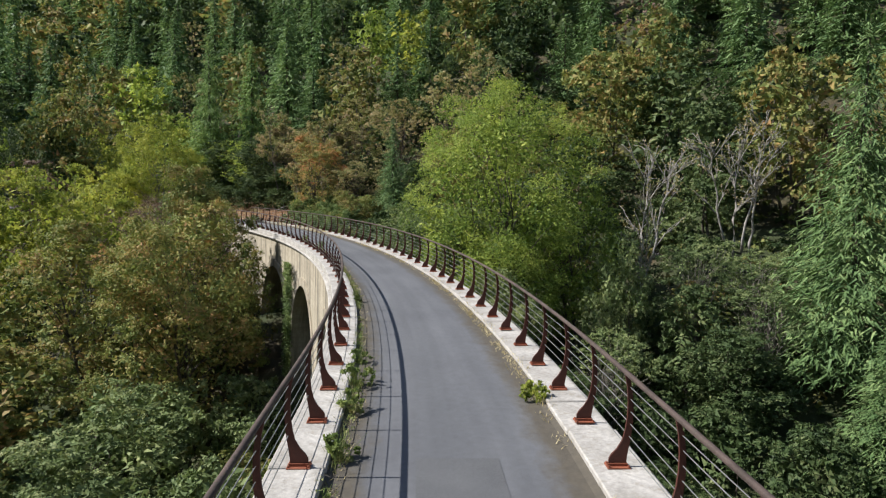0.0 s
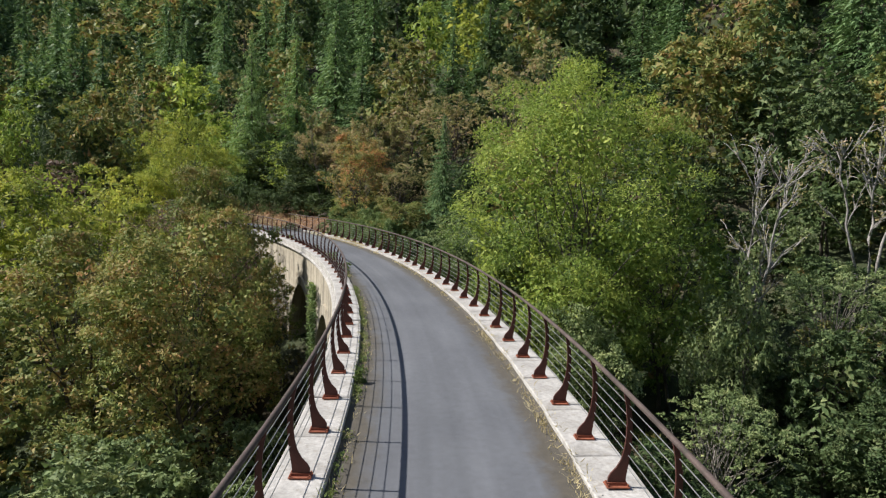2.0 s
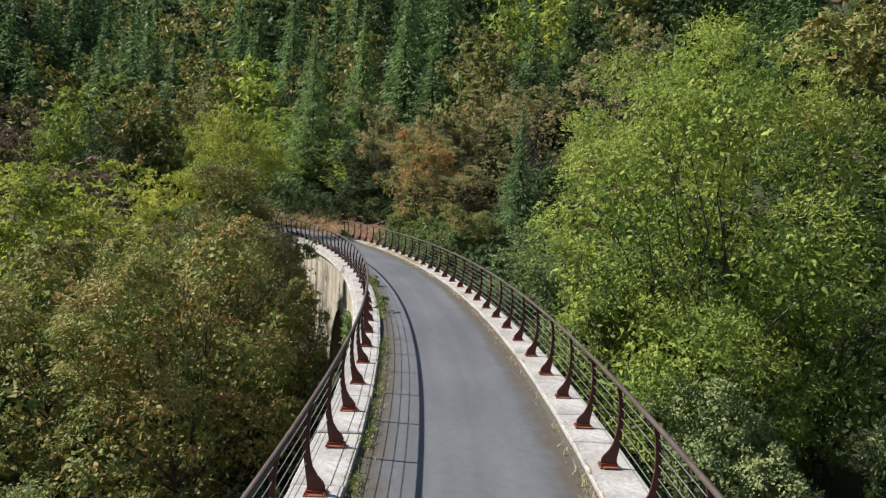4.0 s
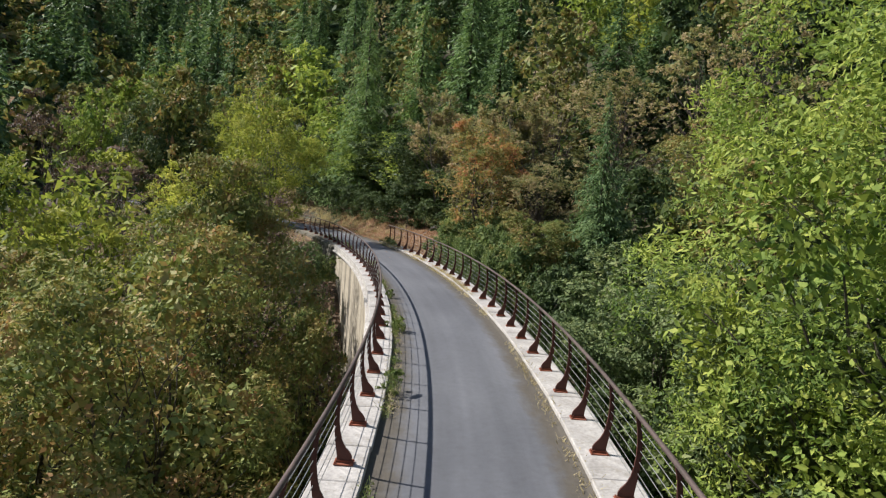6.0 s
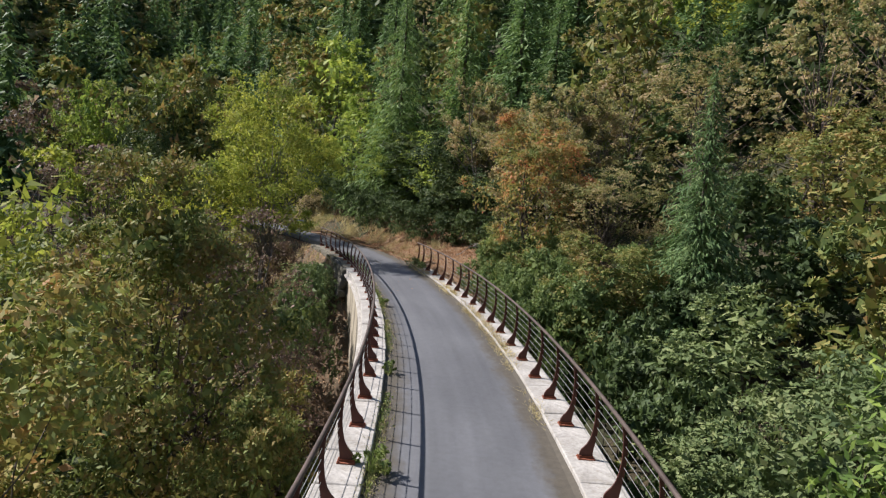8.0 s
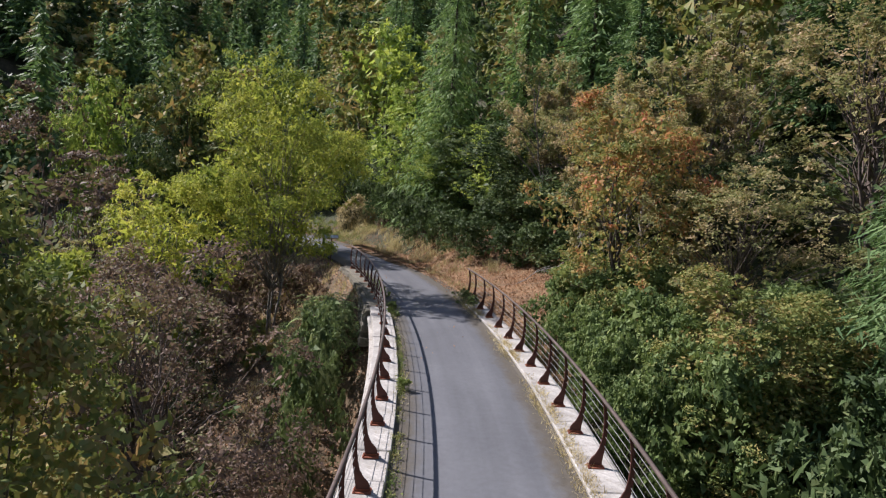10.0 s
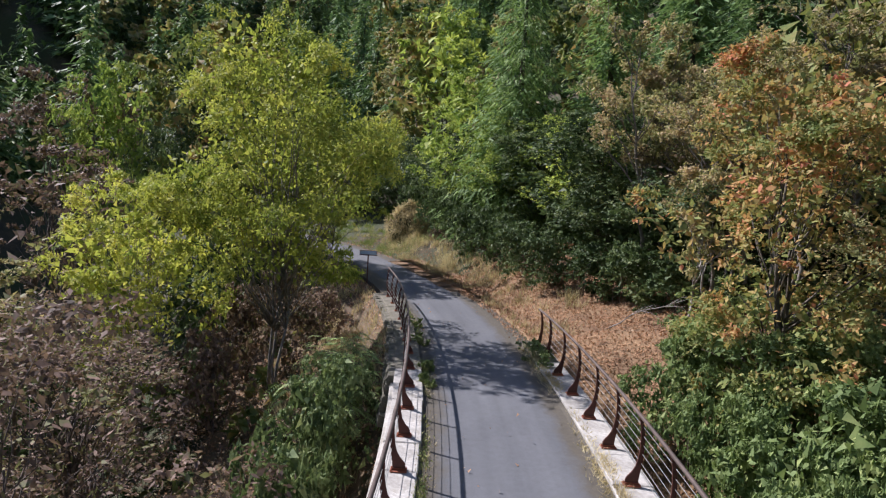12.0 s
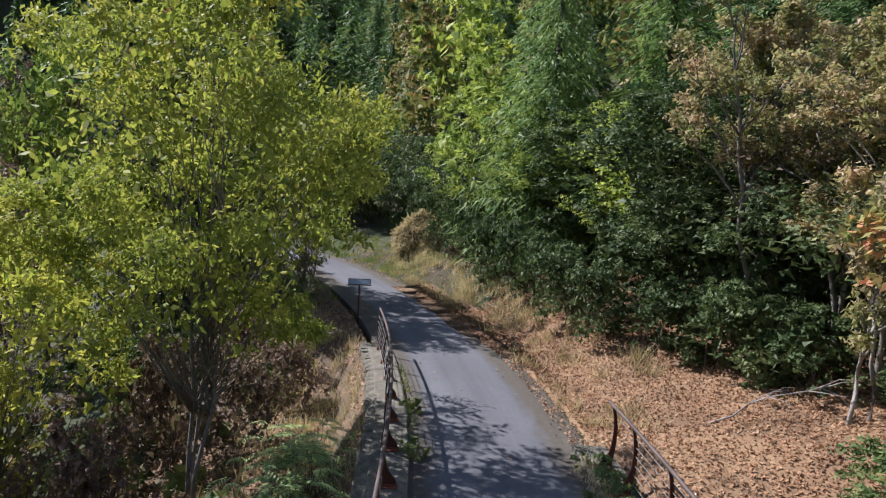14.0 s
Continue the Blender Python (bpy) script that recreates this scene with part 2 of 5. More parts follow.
# ---- plan: the line of the viaduct and the road ----
STEP = 0.25
STATIONS = np.arange(-40.0, 140.0, STEP)
TURN_AT = [-40, 0, 55, 62, 68, 74, 80, 86, 92, 110, 140]
TURN_TO = [3.0, 3.6, 35.2, 40, 46, 52, 56, 60, 70, 85, 95]
HEAD = np.radians(np.interp(STATIONS, TURN_AT, TURN_TO))
LINE_X = np.concatenate([[0], np.cumsum(-np.sin(HEAD[:-1]) * STEP)])
LINE_Y = np.concatenate([[0], np.cumsum(np.cos(HEAD[:-1]) * STEP)])
LINE_X += 3.70 - np.interp(0, STATIONS, LINE_X)
LINE_Y += 1.46 - np.interp(0, STATIONS, LINE_Y)
HALF = 1.79            # from the middle of the deck to a line of posts
KERB = 0.12            # the kerb's top over the asphalt
END_RIGHT, END_LEFT = 59.5, 67.5


def on_line(s, off=0.0, z=0.0):
    """The point off metres left of the deck's middle, at station s."""
    h = np.interp(s, STATIONS, HEAD)
    lift = off + HALF
    return Vector((np.interp(s, STATIONS, LINE_X) - math.cos(h) * lift, np.interp(s, STATIONS, LINE_Y) - math.sin(h) * lift, z))


def heading(s):
    return float(np.interp(s, STATIONS, HEAD))


def step(a, b, x):
    f = np.clip((x - a) / (b - a), 0, 1)
    return f * f * (3 - 2 * f)


def nearest(x, y):
    """Station and offset to the left of the deck's middle, for arrays of places."""
    x, y = np.asarray(x, float).ravel(), np.asarray(y, float).ravel()
    best, at = np.full(x.shape, 1e9), np.zeros(x.shape, int)
    for k in range(0, len(STATIONS), 4):
        d = (x - LINE_X[k]) ** 2 + (y - LINE_Y[k]) ** 2
        hit = d < best
        best[hit], at[hit] = d[hit], k
    off = -(x - LINE_X[at]) * np.cos(HEAD[at]) - (y - LINE_Y[at]) * np.sin(HEAD[at]) - HALF
    run = (y - LINE_Y[at]) * np.cos(HEAD[at]) - (x - LINE_X[at]) * np.sin(HEAD[at])
    return STATIONS[at] + np.clip(run, -0.6, 0.6), off


def wave(x, y, size, seed):
    return (np.sin(x / size + seed) * np.cos(y / size * 1.13 + seed * 2.1) + 0.6 * np.sin((x * 0.7 + y) / size * 1.9 + seed * 3.3)
            + 0.4 * np.cos((x - y * 0.8) / size * 3.1 + seed)) / 2


def terrain(x, y):
    """Height of the ground: a valley under the viaduct, a wooded slope beyond it."""
    x, y = np.asarray(x, float), np.asarray(y, float)
    shape = x.shape
    x, y = x.ravel(), y.ravel()
    u = 0.45 * x + 0.89 * y
    slope = 0.45 * (u - 45.5) + 0.25 * np.maximum(u - 66, 0)
    side = 0.62 * (-x - 78)
    back = 0.5 * (-y - 45)
    east = 0.35 * (x - 45)
    rise = np.maximum.reduce([slope, side, back, east])
    z = np.where(rise > -13, rise, -13)
    z = np.minimum(z, 95) + 0.6 * wave(x, y, 5.5, 1.0) + 0.25 * wave(x, y, 1.7, 4.0)
    s, off = nearest(x, y)
    side_left = np.abs(off)
    near = 1 - np.where(off > 0, step(2.0, 12.0, side_left), step(2.0, 6.5, side_left))
    w = near * np.where(off > 0, step(49, 62, s), step(57, 61, s))
    z = z * (1 - w) + w * (-0.06 - 0.12 * step(1.9, 3.2, side_left) * (off > 0) + 0.1 * step(2, 4, side_left) * (off < 0))
    # the leaf-strewn bank right of the road's end, and the fall left of it
    bank = step(54, 60, s) * step(-14, -9, off) * (1 - step(-2.6, -1.9, off))
    z = z * (1 - bank) + bank * (0.0 + 0.2 * np.maximum(-off - 2.4, 0) + 0.08 * wave(x, y, 0.9, 2.0))
    cut = step(63, 70, s) * (1 - step(80, 88, s)) * step(-2.7, -4.4, off) * (1 - step(-7.5, -11, off))
    z = z + cut * (0.8 + 0.25 * wave(x, y, 0.8, 5.0))
    drop = step(2.25, 3.0, off) * step(46, 52, s) * (1 - step(67, 72, s)) * (1 - step(6.0, 11.0, off))
    z = z - 1.0 * drop
    under = (1 - step(56, 60, s)) * (np.abs(off) < 2.35) * (s > 44)
    z = np.where(under > 0.5, np.minimum(z, -0.9), z)
    return z.reshape(shape)


# ---- mesh helpers ----


def mesh_of(name, verts, faces, material, smooth=False, uvs=None, islands=None):
    me = bpy.data.meshes.new(name)
    me.from_pydata([tuple(v) for v in verts], [], faces)
    if material:
        me.materials.append(material)
    if uvs is not None:
        layer = me.uv_layers.new(name="along")
        idx = np.zeros(len(me.loops), np.int32)
        me.loops.foreach_get("vertex_index", idx)
        layer.data.foreach_set("uv", np.asarray(uvs, np.float32)[idx].ravel())
    if smooth:
        me.polygons.foreach_set("use_smooth", np.ones(len(me.polygons), bool))
    me.update()
    return me


def loose_mesh(name, v, material):
    """A mesh of loose faces from an array of n x corners x 3."""
    n, k = v.shape[:2]
    me = bpy.data.meshes.new(name)
    me.vertices.add(n * k)
    me.vertices.foreach_set("co", np.ascontiguousarray(v, np.float32).ravel())
    me.loops.add(n * k)
    me.loops.foreach_set("vertex_index", np.arange(n * k, dtype=np.int32))
    me.polygons.add(n)
    me.polygons.foreach_set("loop_start", np.arange(0, n * k, k, dtype=np.int32))
    me.update(calc_edges=True)
    me.materials.append(material)
    return me


def under_thing(ob, parent):
    ob.parent = parent
    return ob


def tube(points, radii, sides=6, close=True):
    """A tapered tube along a line of points: verts, faces."""
    verts, faces = [], []
    pts = [Vector(p) for p in points]
    for i, p in enumerate(pts):
        d = (pts[min(i + 1, len(pts) - 1)] - pts[max(i - 1, 0)]).normalized()
        side = d.cross(Vector((0, 0, 1)))
        side = Vector((1, 0, 0)) if side.length < 0.05 else side.normalized()
        up = side.cross(d)
        for k in range(sides):
            a = 2 * math.pi * k / sides
            verts.append(p + (side * math.cos(a) + up * math.sin(a)) * radii[i])
    for i in range(len(pts) - 1):
        for k in range(sides):
            a, b = i * sides + k, i * sides + (k + 1) % sides
            faces.append((a, b, b + sides, a + sides))
    if close:
        faces.append(tuple(range(sides - 1, -1, -1)))
        faces.append(tuple((len(pts) - 1) * sides + k for k in range(sides)))
    return verts, faces


def joined(pieces):
    verts, faces = [], []
    for v, f in pieces:
        base = len(verts)
        verts.extend(v)
        faces.extend(tuple(i + base for i in face) for face in f)
    return verts, faces


def box(x0, x1, y0, y1, z0, z1):
    v = [(x, y, z) for z in (z0, z1) for x, y in ((x0, y0), (x1, y0), (x1, y1), (x0, y1))]
    return v, [(3, 2, 1, 0), (4, 5, 6, 7), (0, 1, 5, 4), (1, 2, 6, 5), (2, 3, 7, 6), (3, 0, 4, 7)]


# ---- ground ----
def spread(lo, hi, fine_lo, fine_hi, fine, ratio=1.12):
    mid = list(np.arange(fine_lo, fine_hi + fine / 2, fine))
    d = fine
    while mid[-1] < hi:
        d *= ratio
        mid.append(mid[-1] + d)
    d = fine
    while mid[0] > lo:
        d *= ratio
        mid.insert(0, mid[0] - d)
    return np.array(mid)


gx, gy = spread(-2500, 2500, -70, 40, 0.9), spread(-2500, 2500, -10, 110, 0.9)
GX, GY = np.meshgrid(gx, gy)
GZ = terrain(GX, GY)
g_s, g_off = nearest(GX, GY)
GZ = GZ - 0.3 * ((g_s > 54.2) & (g_s < 79.5) & (g_off < -2.6) & (g_off > -9.0)).reshape(GZ.shape)
GZ = GZ - 0.45 * ((g_s > 52.0) & (g_s < 79.5) & (g_off > 1.9) & (g_off < 7.2)).reshape(GZ.shape)
nx, ny = len(gx), len(gy)
gv = np.stack([GX.ravel(), GY.ravel(), GZ.ravel()], 1)
gi = np.arange(nx * ny).reshape(ny, nx)
gf = np.stack([gi[:-1, :-1], gi[:-1, 1:], gi[1:, 1:], gi[1:, :-1]], -1).reshape(-1, 4)
ground = new("ground", mesh_of("ground", gv.tolist(), [tuple(f) for f in gf.tolist()], GROUND, True))
tagged(ground, "steep wooded valley floor of leaf litter and moss", "ground", kind="structure")


# ---- viaduct ----
def ribbon(s0, s1, profile, ds=0.75, closed=False, material=None, name="ribbon"):
    """Sweeps a profile of (offset, height) along the line of the deck."""
    ss = np.arange(s0, s1 + ds * 0.5, ds)
    verts, uvs, faces = [], [], []
    run = [0.0]
    for a, b in zip(profile, profile[1:]):
        run.append(run[-1] + math.hypot(b[0] - a[0], b[1] - a[1]))
    n = len(profile)
    for s in ss:
        for (off, z), r in zip(profile, run):
            verts.append(on_line(s, off, z))
            uvs.append((off, s))
    for i in range(len(ss) - 1):
        for k in range(n - 1 + closed):
            a, b = i * n + k, i * n + (k + 1) % n
            faces.append((a, b, b + n, a + n))
    if closed:
        faces.append(tuple(range(n - 1, -1, -1)))
        faces.append(tuple((len(ss) - 1) * n + k for k in range(n)))
    return mesh_of(name, verts, faces, material, uvs=uvs)


road_profile = [(1.85, -0.35), (1.85, 0.0)] + [(1.60, 0.085), (1.50, 0.05), (1.40, 0.012)] + [(o, 0.018 * (1 - (o / 1.6) ** 2)) for o in np.linspace(1.25, -1.25, 7)] + [(-1.40, 0.012), (-1.50, 0.05), (-1.60, 0.085)] + [(-1.85, 0.0), (-1.85, -0.35)]
road = new("road", ribbon(-30, 130, road_profile, 0.75, False, ASPHALT, "road"))
road_co = np.zeros(len(road.data.vertices) * 3, np.float32)
road.data.vertices.foreach_get("co", road_co)
road_co = road_co.reshape(-1, 3)
row_s = np.repeat(np.arange(-30, 130 + 0.375, 0.75), len(road_profile))[:len(road_co)]
beyond = step(59.5, 62.0, row_s) * (road_co[:, 2] > 0.02)
road_co[:, 2] -= beyond * (road_co[:, 2] - 0.006)
road.data.vertices.foreach_set("co", road_co.ravel())
tagged(road, "worn grey asphalt greenway along the viaduct", "road", kind="structure")

viaduct = tagged(new("viaduct"), "curved limewashed stone railway viaduct with round arches", "viaduct", kind="structure")
ARCH_AT, ARCH_R, ARCH_SPRING = [0.0, 10.0, 20.0, 30.0, 40.0, -10.0, -20.0], 4.2, -6.2


def arch_low(s):
    for c in ARCH_AT:
        d = abs(s - c)
        if d < ARCH_R:
            return ARCH_SPRING + math.sqrt(ARCH_R ** 2 - d * d)
    return None


def side_wall(off, sign):
    ss = sorted(set(np.round(np.concatenate([np.arange(-28, 68.1, 0.5)] + [c + ARCH_R * np.cos(np.linspace(0, math.pi, 25)) for c in ARCH_AT]), 4)))
    verts, uvs, faces = [], [], []
    for s in ss:
        inside = arch_low(s)
        low = inside if inside is not None else -15.0
        for z in (-0.12, low):
            verts.append(on_line(s, off + sign * 0.015 * max(0, -z - 1.5) * 1.2, z))
            uvs.append((s, z))
    for i in range(len(ss) - 1):
        a = 2 * i
        f = (a, a + 1, a + 3, a + 2)
        faces.append(f if sign > 0 else f[::-1])
    # the reveals: from an arch's edge down to the ground
    return mesh_of("spandrel_wall", verts, faces, WALL, uvs=uvs)


for off, sign in ((2.02, 1), (-2.02, -1)):
    under_thing(new("spandrel_wall", side_wall(off, sign)), viaduct)


def barrel(c):
    verts, uvs, faces = [], [], []
    ring = [(c - ARCH_R, -15.0)] + [(c - ARCH_R * math.cos(a), ARCH_SPRING + ARCH_R * math.sin(a)) for a in np.linspace(0, math.pi, 25)] + [(c + ARCH_R, -15.0)]
    run = 0
    for i, (s, z) in enumerate(ring):
        run += 0 if i == 0 else math.hypot(s - ring[i - 1][0], z - ring[i - 1][1])
        grow = 0.018 * max(0, -z - 1.5)
        for off in (2.02 + grow, -2.02 - grow):
            verts.append(on_line(s, off, z))
            uvs.append((off, run))
    for i in range(len(ring) - 1):
        faces.append((2 * i, 2 * i + 2, 2 * i + 3, 2 * i + 1))
    return mesh_of("arch_barrel", verts, faces, WALL, uvs=uvs)


for c in ARCH_AT:
    under_thing(new("arch_barrel", barrel(c)), viaduct)
    # the ring of cut stones round the arch, proud of the wall
    for off, sign in ((2.02, 1), (-2.02, -1)):
        verts, faces = [], []
        for a in np.linspace(0, math.pi, 30):
            for r, o in ((ARCH_R - 0.02, 0.06), (ARCH_R + 0.42, 0.06), (ARCH_R + 0.42, -0.1), (ARCH_R - 0.02, -0.1)):
                verts.append(on_line(c - r * math.cos(a), off + sign * (o + 0.04), ARCH_SPRING + r * math.sin(a)))
        for i in range(29):
            for k in range(4):
                faces.append((4 * i + k, 4 * i + (k + 1) % 4, 4 * i + 4 + (k + 1) % 4, 4 * i + 4 + k))
        under_thing(new("arch_ring", mesh_of("arch_ring", verts, faces, WALL, uvs=[(v.x, v.z) for v in verts])), viaduct)

# string course under the coping
for off, sign in ((2.02, 1), (-2.02, -1)):
    prof = [(off - sign * 0.1, -0.13), (off + sign * 0.17, -0.13), (off + sign * 0.2, -0.2), (off + sign * 0.12, -0.30), (off - sign * 0.1, -0.30)]
    if sign < 0:
        prof = prof[::-1]
    under_thing(new("string_course", ribbon(-28, 56.75 if sign > 0 else 60, prof, 0.75, True, STONE, "string_course")), viaduct)

# kerb stones on both sides, which carry the railings
def stone_mesh(rng, length, material):
    bm = bmesh.new()
    bmesh.ops.create_cube(bm, size=1.0)
    for v in bm.verts:
        v.co.x *= 0.64
        v.co.y *= length
        v.co.z = v.co.z * 0.25 - 0.125
        v.co += Vector((rng.uniform(-0.012, 0.012), rng.uniform(-0.006, 0.0) * (1 if v.co.y > 0 else -1), rng.uniform(-0.008, 0.008)))
    bmesh.ops.bevel(bm, geom=list(bm.edges), offset=0.016, segments=1, affect="EDGES")
    me = bpy.data.meshes.new("kerb_stone")
    bm.to_mesh(me)
    bm.free()
    me.materials.append(material)
    return me


rng = random.Random(5)
LENGTHS = (1.2, 1.8, 2.4)
for sign, end in ((1, 67.5), (-1, 60.5)):
    short = 0.964 if sign > 0 else 1.0
    kinds = {n: [stone_mesh(rng, (n - 0.006) * short, STONE) for _ in range(2)] for n in LENGTHS}
    old = {n: [stone_mesh(rng, (n - 0.006) * short, MOSSY) for _ in range(2)] for n in LENGTHS}
    s = -12.0
    while s < end:
        n = rng.choice(LENGTHS)
        ob = new("kerb_stone", rng.choice((old if s > (55 if sign > 0 else 57) else kinds)[n]))
        p = on_line(s + n / 2, sign * (HALF + 0.015), KERB)
        ob.matrix_world = pose(p.x, p.y, p.z + rng.uniform(-0.012, 0.004), rng.uniform(-0.2, 0.2), rng.uniform(-0.5, 0.5), math.degrees(heading(s + n / 2)) + rng.uniform(-0.1, 0.1))
        under_thing(ob, viaduct)
        s += n


# rough mossy stones of the retaining wall past the bridge
def rubble_mesh(rng):
    bm = bmesh.new()
    bmesh.ops.create_cube(bm, size=1.0)
    bmesh.ops.subdivide_edges(bm, edges=list(bm.edges), cuts=1, use_grid_fill=True)
    for v in bm.verts:
        v.co = v.co.lerp(v.co.normalized() * 0.62, 0.4) + Vector((rng.uniform(-0.05, 0.05), rng.uniform(-0.05, 0.05), rng.uniform(-0.05, 0.05)))
    me = bpy.data.meshes.new("wall_stone")
    bm.to_mesh(me)
    bm.free()
    me.materials.append(MOSSY)
    return me


RUBBLE = [rubble_mesh(rng) for _ in range(6)]
for row in range(5):
    s = 56.5 + rng.uniform(0, 0.3)
    while s < 68.0:
        long, high = rng.uniform(0.32, 0.6), rng.uniform(0.24, 0.3)
        p = on_line(s + long / 2, 2.13 + 0.035 * row, -0.06 - 0.25 * row)
        ob = new("wall_stone", rng.choice(RUBBLE))
        ob.matrix_world = pose(p.x, p.y, p.z, rng.uniform(-6, 6), rng.uniform(-6, 6), math.degrees(heading(s)) + rng.uniform(-5, 5)) @ Matrix.Diagonal((rng.uniform(0.3, 0.42), long, high, 1))
        under_thing(ob, viaduct)
        s += long * 0.97


# ---- railings ----
def post_mesh():
    """A curved plate: a broad foot on the inside, a slender body that bows outwards."""
    inner = [(-0.115, 0.03), (-0.112, 0.10), (-0.085, 0.15), (-0.02, 0.22), (0.03, 0.31), (0.06, 0.43), (0.078, 0.58), (0.08, 0.75), (0.065, 0.92), (0.035, 1.06)]
    outer = [(0.085, 0.03), (0.088, 0.10), (0.095, 0.15), (0.106, 0.22), (0.12, 0.31), (0.135, 0.43), (0.144, 0.58), (0.140, 0.75), (0.118, 0.92), (0.08, 1.06)]
    n = len(inner)
    verts, faces = [], []
    for y in (-0.014, 0.014):
        verts += [(u, y, z) for u, z in inner] + [(u, y, z) for u, z in outer]
    for side in (0, 2 * n):
        for i in range(n - 1):
            f = (side + i, side + n + i, side + n + i + 1, side + i + 1)
            faces.append(f if side == 0 else f[::-1])
    for i in range(n - 1):
        faces.append((i, i + 1, 2 * n + i + 1, 2 * n + i))
        faces.append((n + i + 1, n + i, 3 * n + i, 3 * n + i + 1))
    faces.append((0, 2 * n, 3 * n, n))
    faces.append((n - 1, 2 * n - 1, 4 * n - 1, 3 * n - 1))
    return mesh_of("post", verts, faces, RUST)


def plate_mesh():
    pieces = [box(-0.14, 0.12, -0.085, 0.085, 0.004, 0.018)]
    for x, y in ((-0.12, -0.06), (-0.12, 0.06), (0.10, -0.06), (0.10, 0.06)):
        pieces.append(tube([(x, y, 0.016), (x, y, 0.042)], [0.013, 0.011], 6))
    pieces.append(box(-0.13, 0.10, -0.03, -0.014, 0.018, 0.05))
    pieces.append(box(-0.13, 0.10, 0.014, 0.03, 0.018, 0.05))
    return mesh_of("base_plate", *joined(pieces), RUST_PLATE)


POST, PLATE = post_mesh(), plate_mesh()
RAIL_U, RAIL_Z = 0.055, 1.08
WIRES = [(0.105, 0.22), (0.105, 0.36), (0.115, 0.50), (0.115, 0.64), (0.11, 0.78), (0.10, 0.92)]


def railing(sign, first, end, label):
    thing = tagged(new("railing"), label, "railing", "railings of the viaduct")
    if sign < 0:
        stations = [1.5 * k for k in range(first, int(end / 1.5) + 1)]
    else:
        stations = [float(np.interp(k, [-10, 0, 25, 29, 60], [-15, 0, 38.35, 43.5, 90])) for k in range(first, 46)]
        stations = [s for s in stations if s <= end]
    if end - stations[-1] > 0.8:
        stations.append(end)
    for s in stations:
        p = on_line(s, sign * HALF, KERB)
        m = pose(p.x, p.y, p.z, rng.uniform(-0.8, 0.8), rng.uniform(-0.6, 0.6), math.degrees(heading(s)) + (180 if sign > 0 else 0))
        post = new("post", POST)
        post.matrix_world = m
        under_thing(post, thing)
        plate = new("base_plate", PLATE)
        plate["label"] = "orange-rusted base plate"
        under_thing(plate, post)
    fine = np.arange(stations[0] - 0.25, stations[-1] + 0.3, 0.5)
    pts = [on_line(s, sign * (HALF + RAIL_U), KERB + RAIL_Z) for s in fine]
    rail = new("handrail", mesh_of("handrail", *tube(pts, [0.03] * len(pts), 10), TUBE, True))
    rail["label"] = "weathered brown tubular handrail"
    under_thing(rail, thing)
    for u, z in WIRES:
        pts = [on_line(s, sign * (HALF + u), KERB + z) for s in np.arange(stations[0], stations[-1] + 0.01, 0.75)]
        wire = new("cable", mesh_of("cable", *tube(pts, [0.0055] * len(pts), 5), CABLE, True))
        under_thing(wire, thing)
    return thing


railing(-1, -8, END_RIGHT, "rust-brown steel railing with curved posts and steel cables")
railing(1, -8, END_LEFT, "rust-brown steel cable railing, running on past the bridge end")

# ---- plants ----

def unit(v):
    return v / np.maximum(np.linalg.norm(v, axis=-1, keepdims=True), 1e-9)


def leaf_faces(g, centre, out, size, slim=0.6, lift=0.3, droop=0.2, corners=3):
    """Pointed leaves at the centres: out is the way each one leans."""
    n = len(centre)
    along = unit(out * 0.7 + g.normal(0, 0.7, (n, 3)) + np.array([0, 0, -droop]))
    face = unit(g.normal(0, 0.25, (n, 3)) + out * 0.95 + np.array([0, 0, lift]))
    wide = unit(np.cross(along, face))
    size = (size * g.uniform(0.6, 1.35, n))[:, None]
    foot = centre - along * size * 0.5
    if corners == 4:
        waist = centre - along * size * 0.08
        return np.stack([foot, waist + wide * size * slim * 0.5, centre + along * size * 0.6, waist - wide * size * slim * 0.5], 1)
    return np.stack([foot + wide * size * slim * 0.5, centre + along * size * 0.55, foot - wide * size * slim * 0.5], 1)


def clump_points(g, centres, radii, total, flat=0.85, lean=None, droop=0.25):
    """Leaf places in sprays over the clumps; lean: the way each clump faces."""
    w = radii ** 2
    sprays = max(total // 14, 1)
    pick = g.choice(len(centres), sprays, p=w / w.sum())
    d = g.normal(0, 1, (sprays, 3)) + np.array([0, 0, 0.3])
    if lean is not None:
        d = d + lean[pick] * 0.9
    d = unit(d)
    r = radii[pick] * (1.04 - 0.55 * g.random(sprays) ** 1.8) * np.where(g.random(sprays) < 0.14, 1.28, 1.0)
    mid = centres[pick] + d * r[:, None] * np.array([1, 1, flat])
    own = g.integers(0, sprays, total)
    shift = g.normal(0, 1, (total, 3)) * (radii[pick][own] * 0.17)[:, None] * np.array([1, 1, 0.6])
    shift[:, 2] -= droop * np.hypot(shift[:, 0], shift[:, 1])
    tilt = unit(d + g.normal(0, 0.42, (sprays, 3)))
    way = unit(tilt[own] + g.normal(0, 0.14, (total, 3)))
    return mid[own] + shift, way


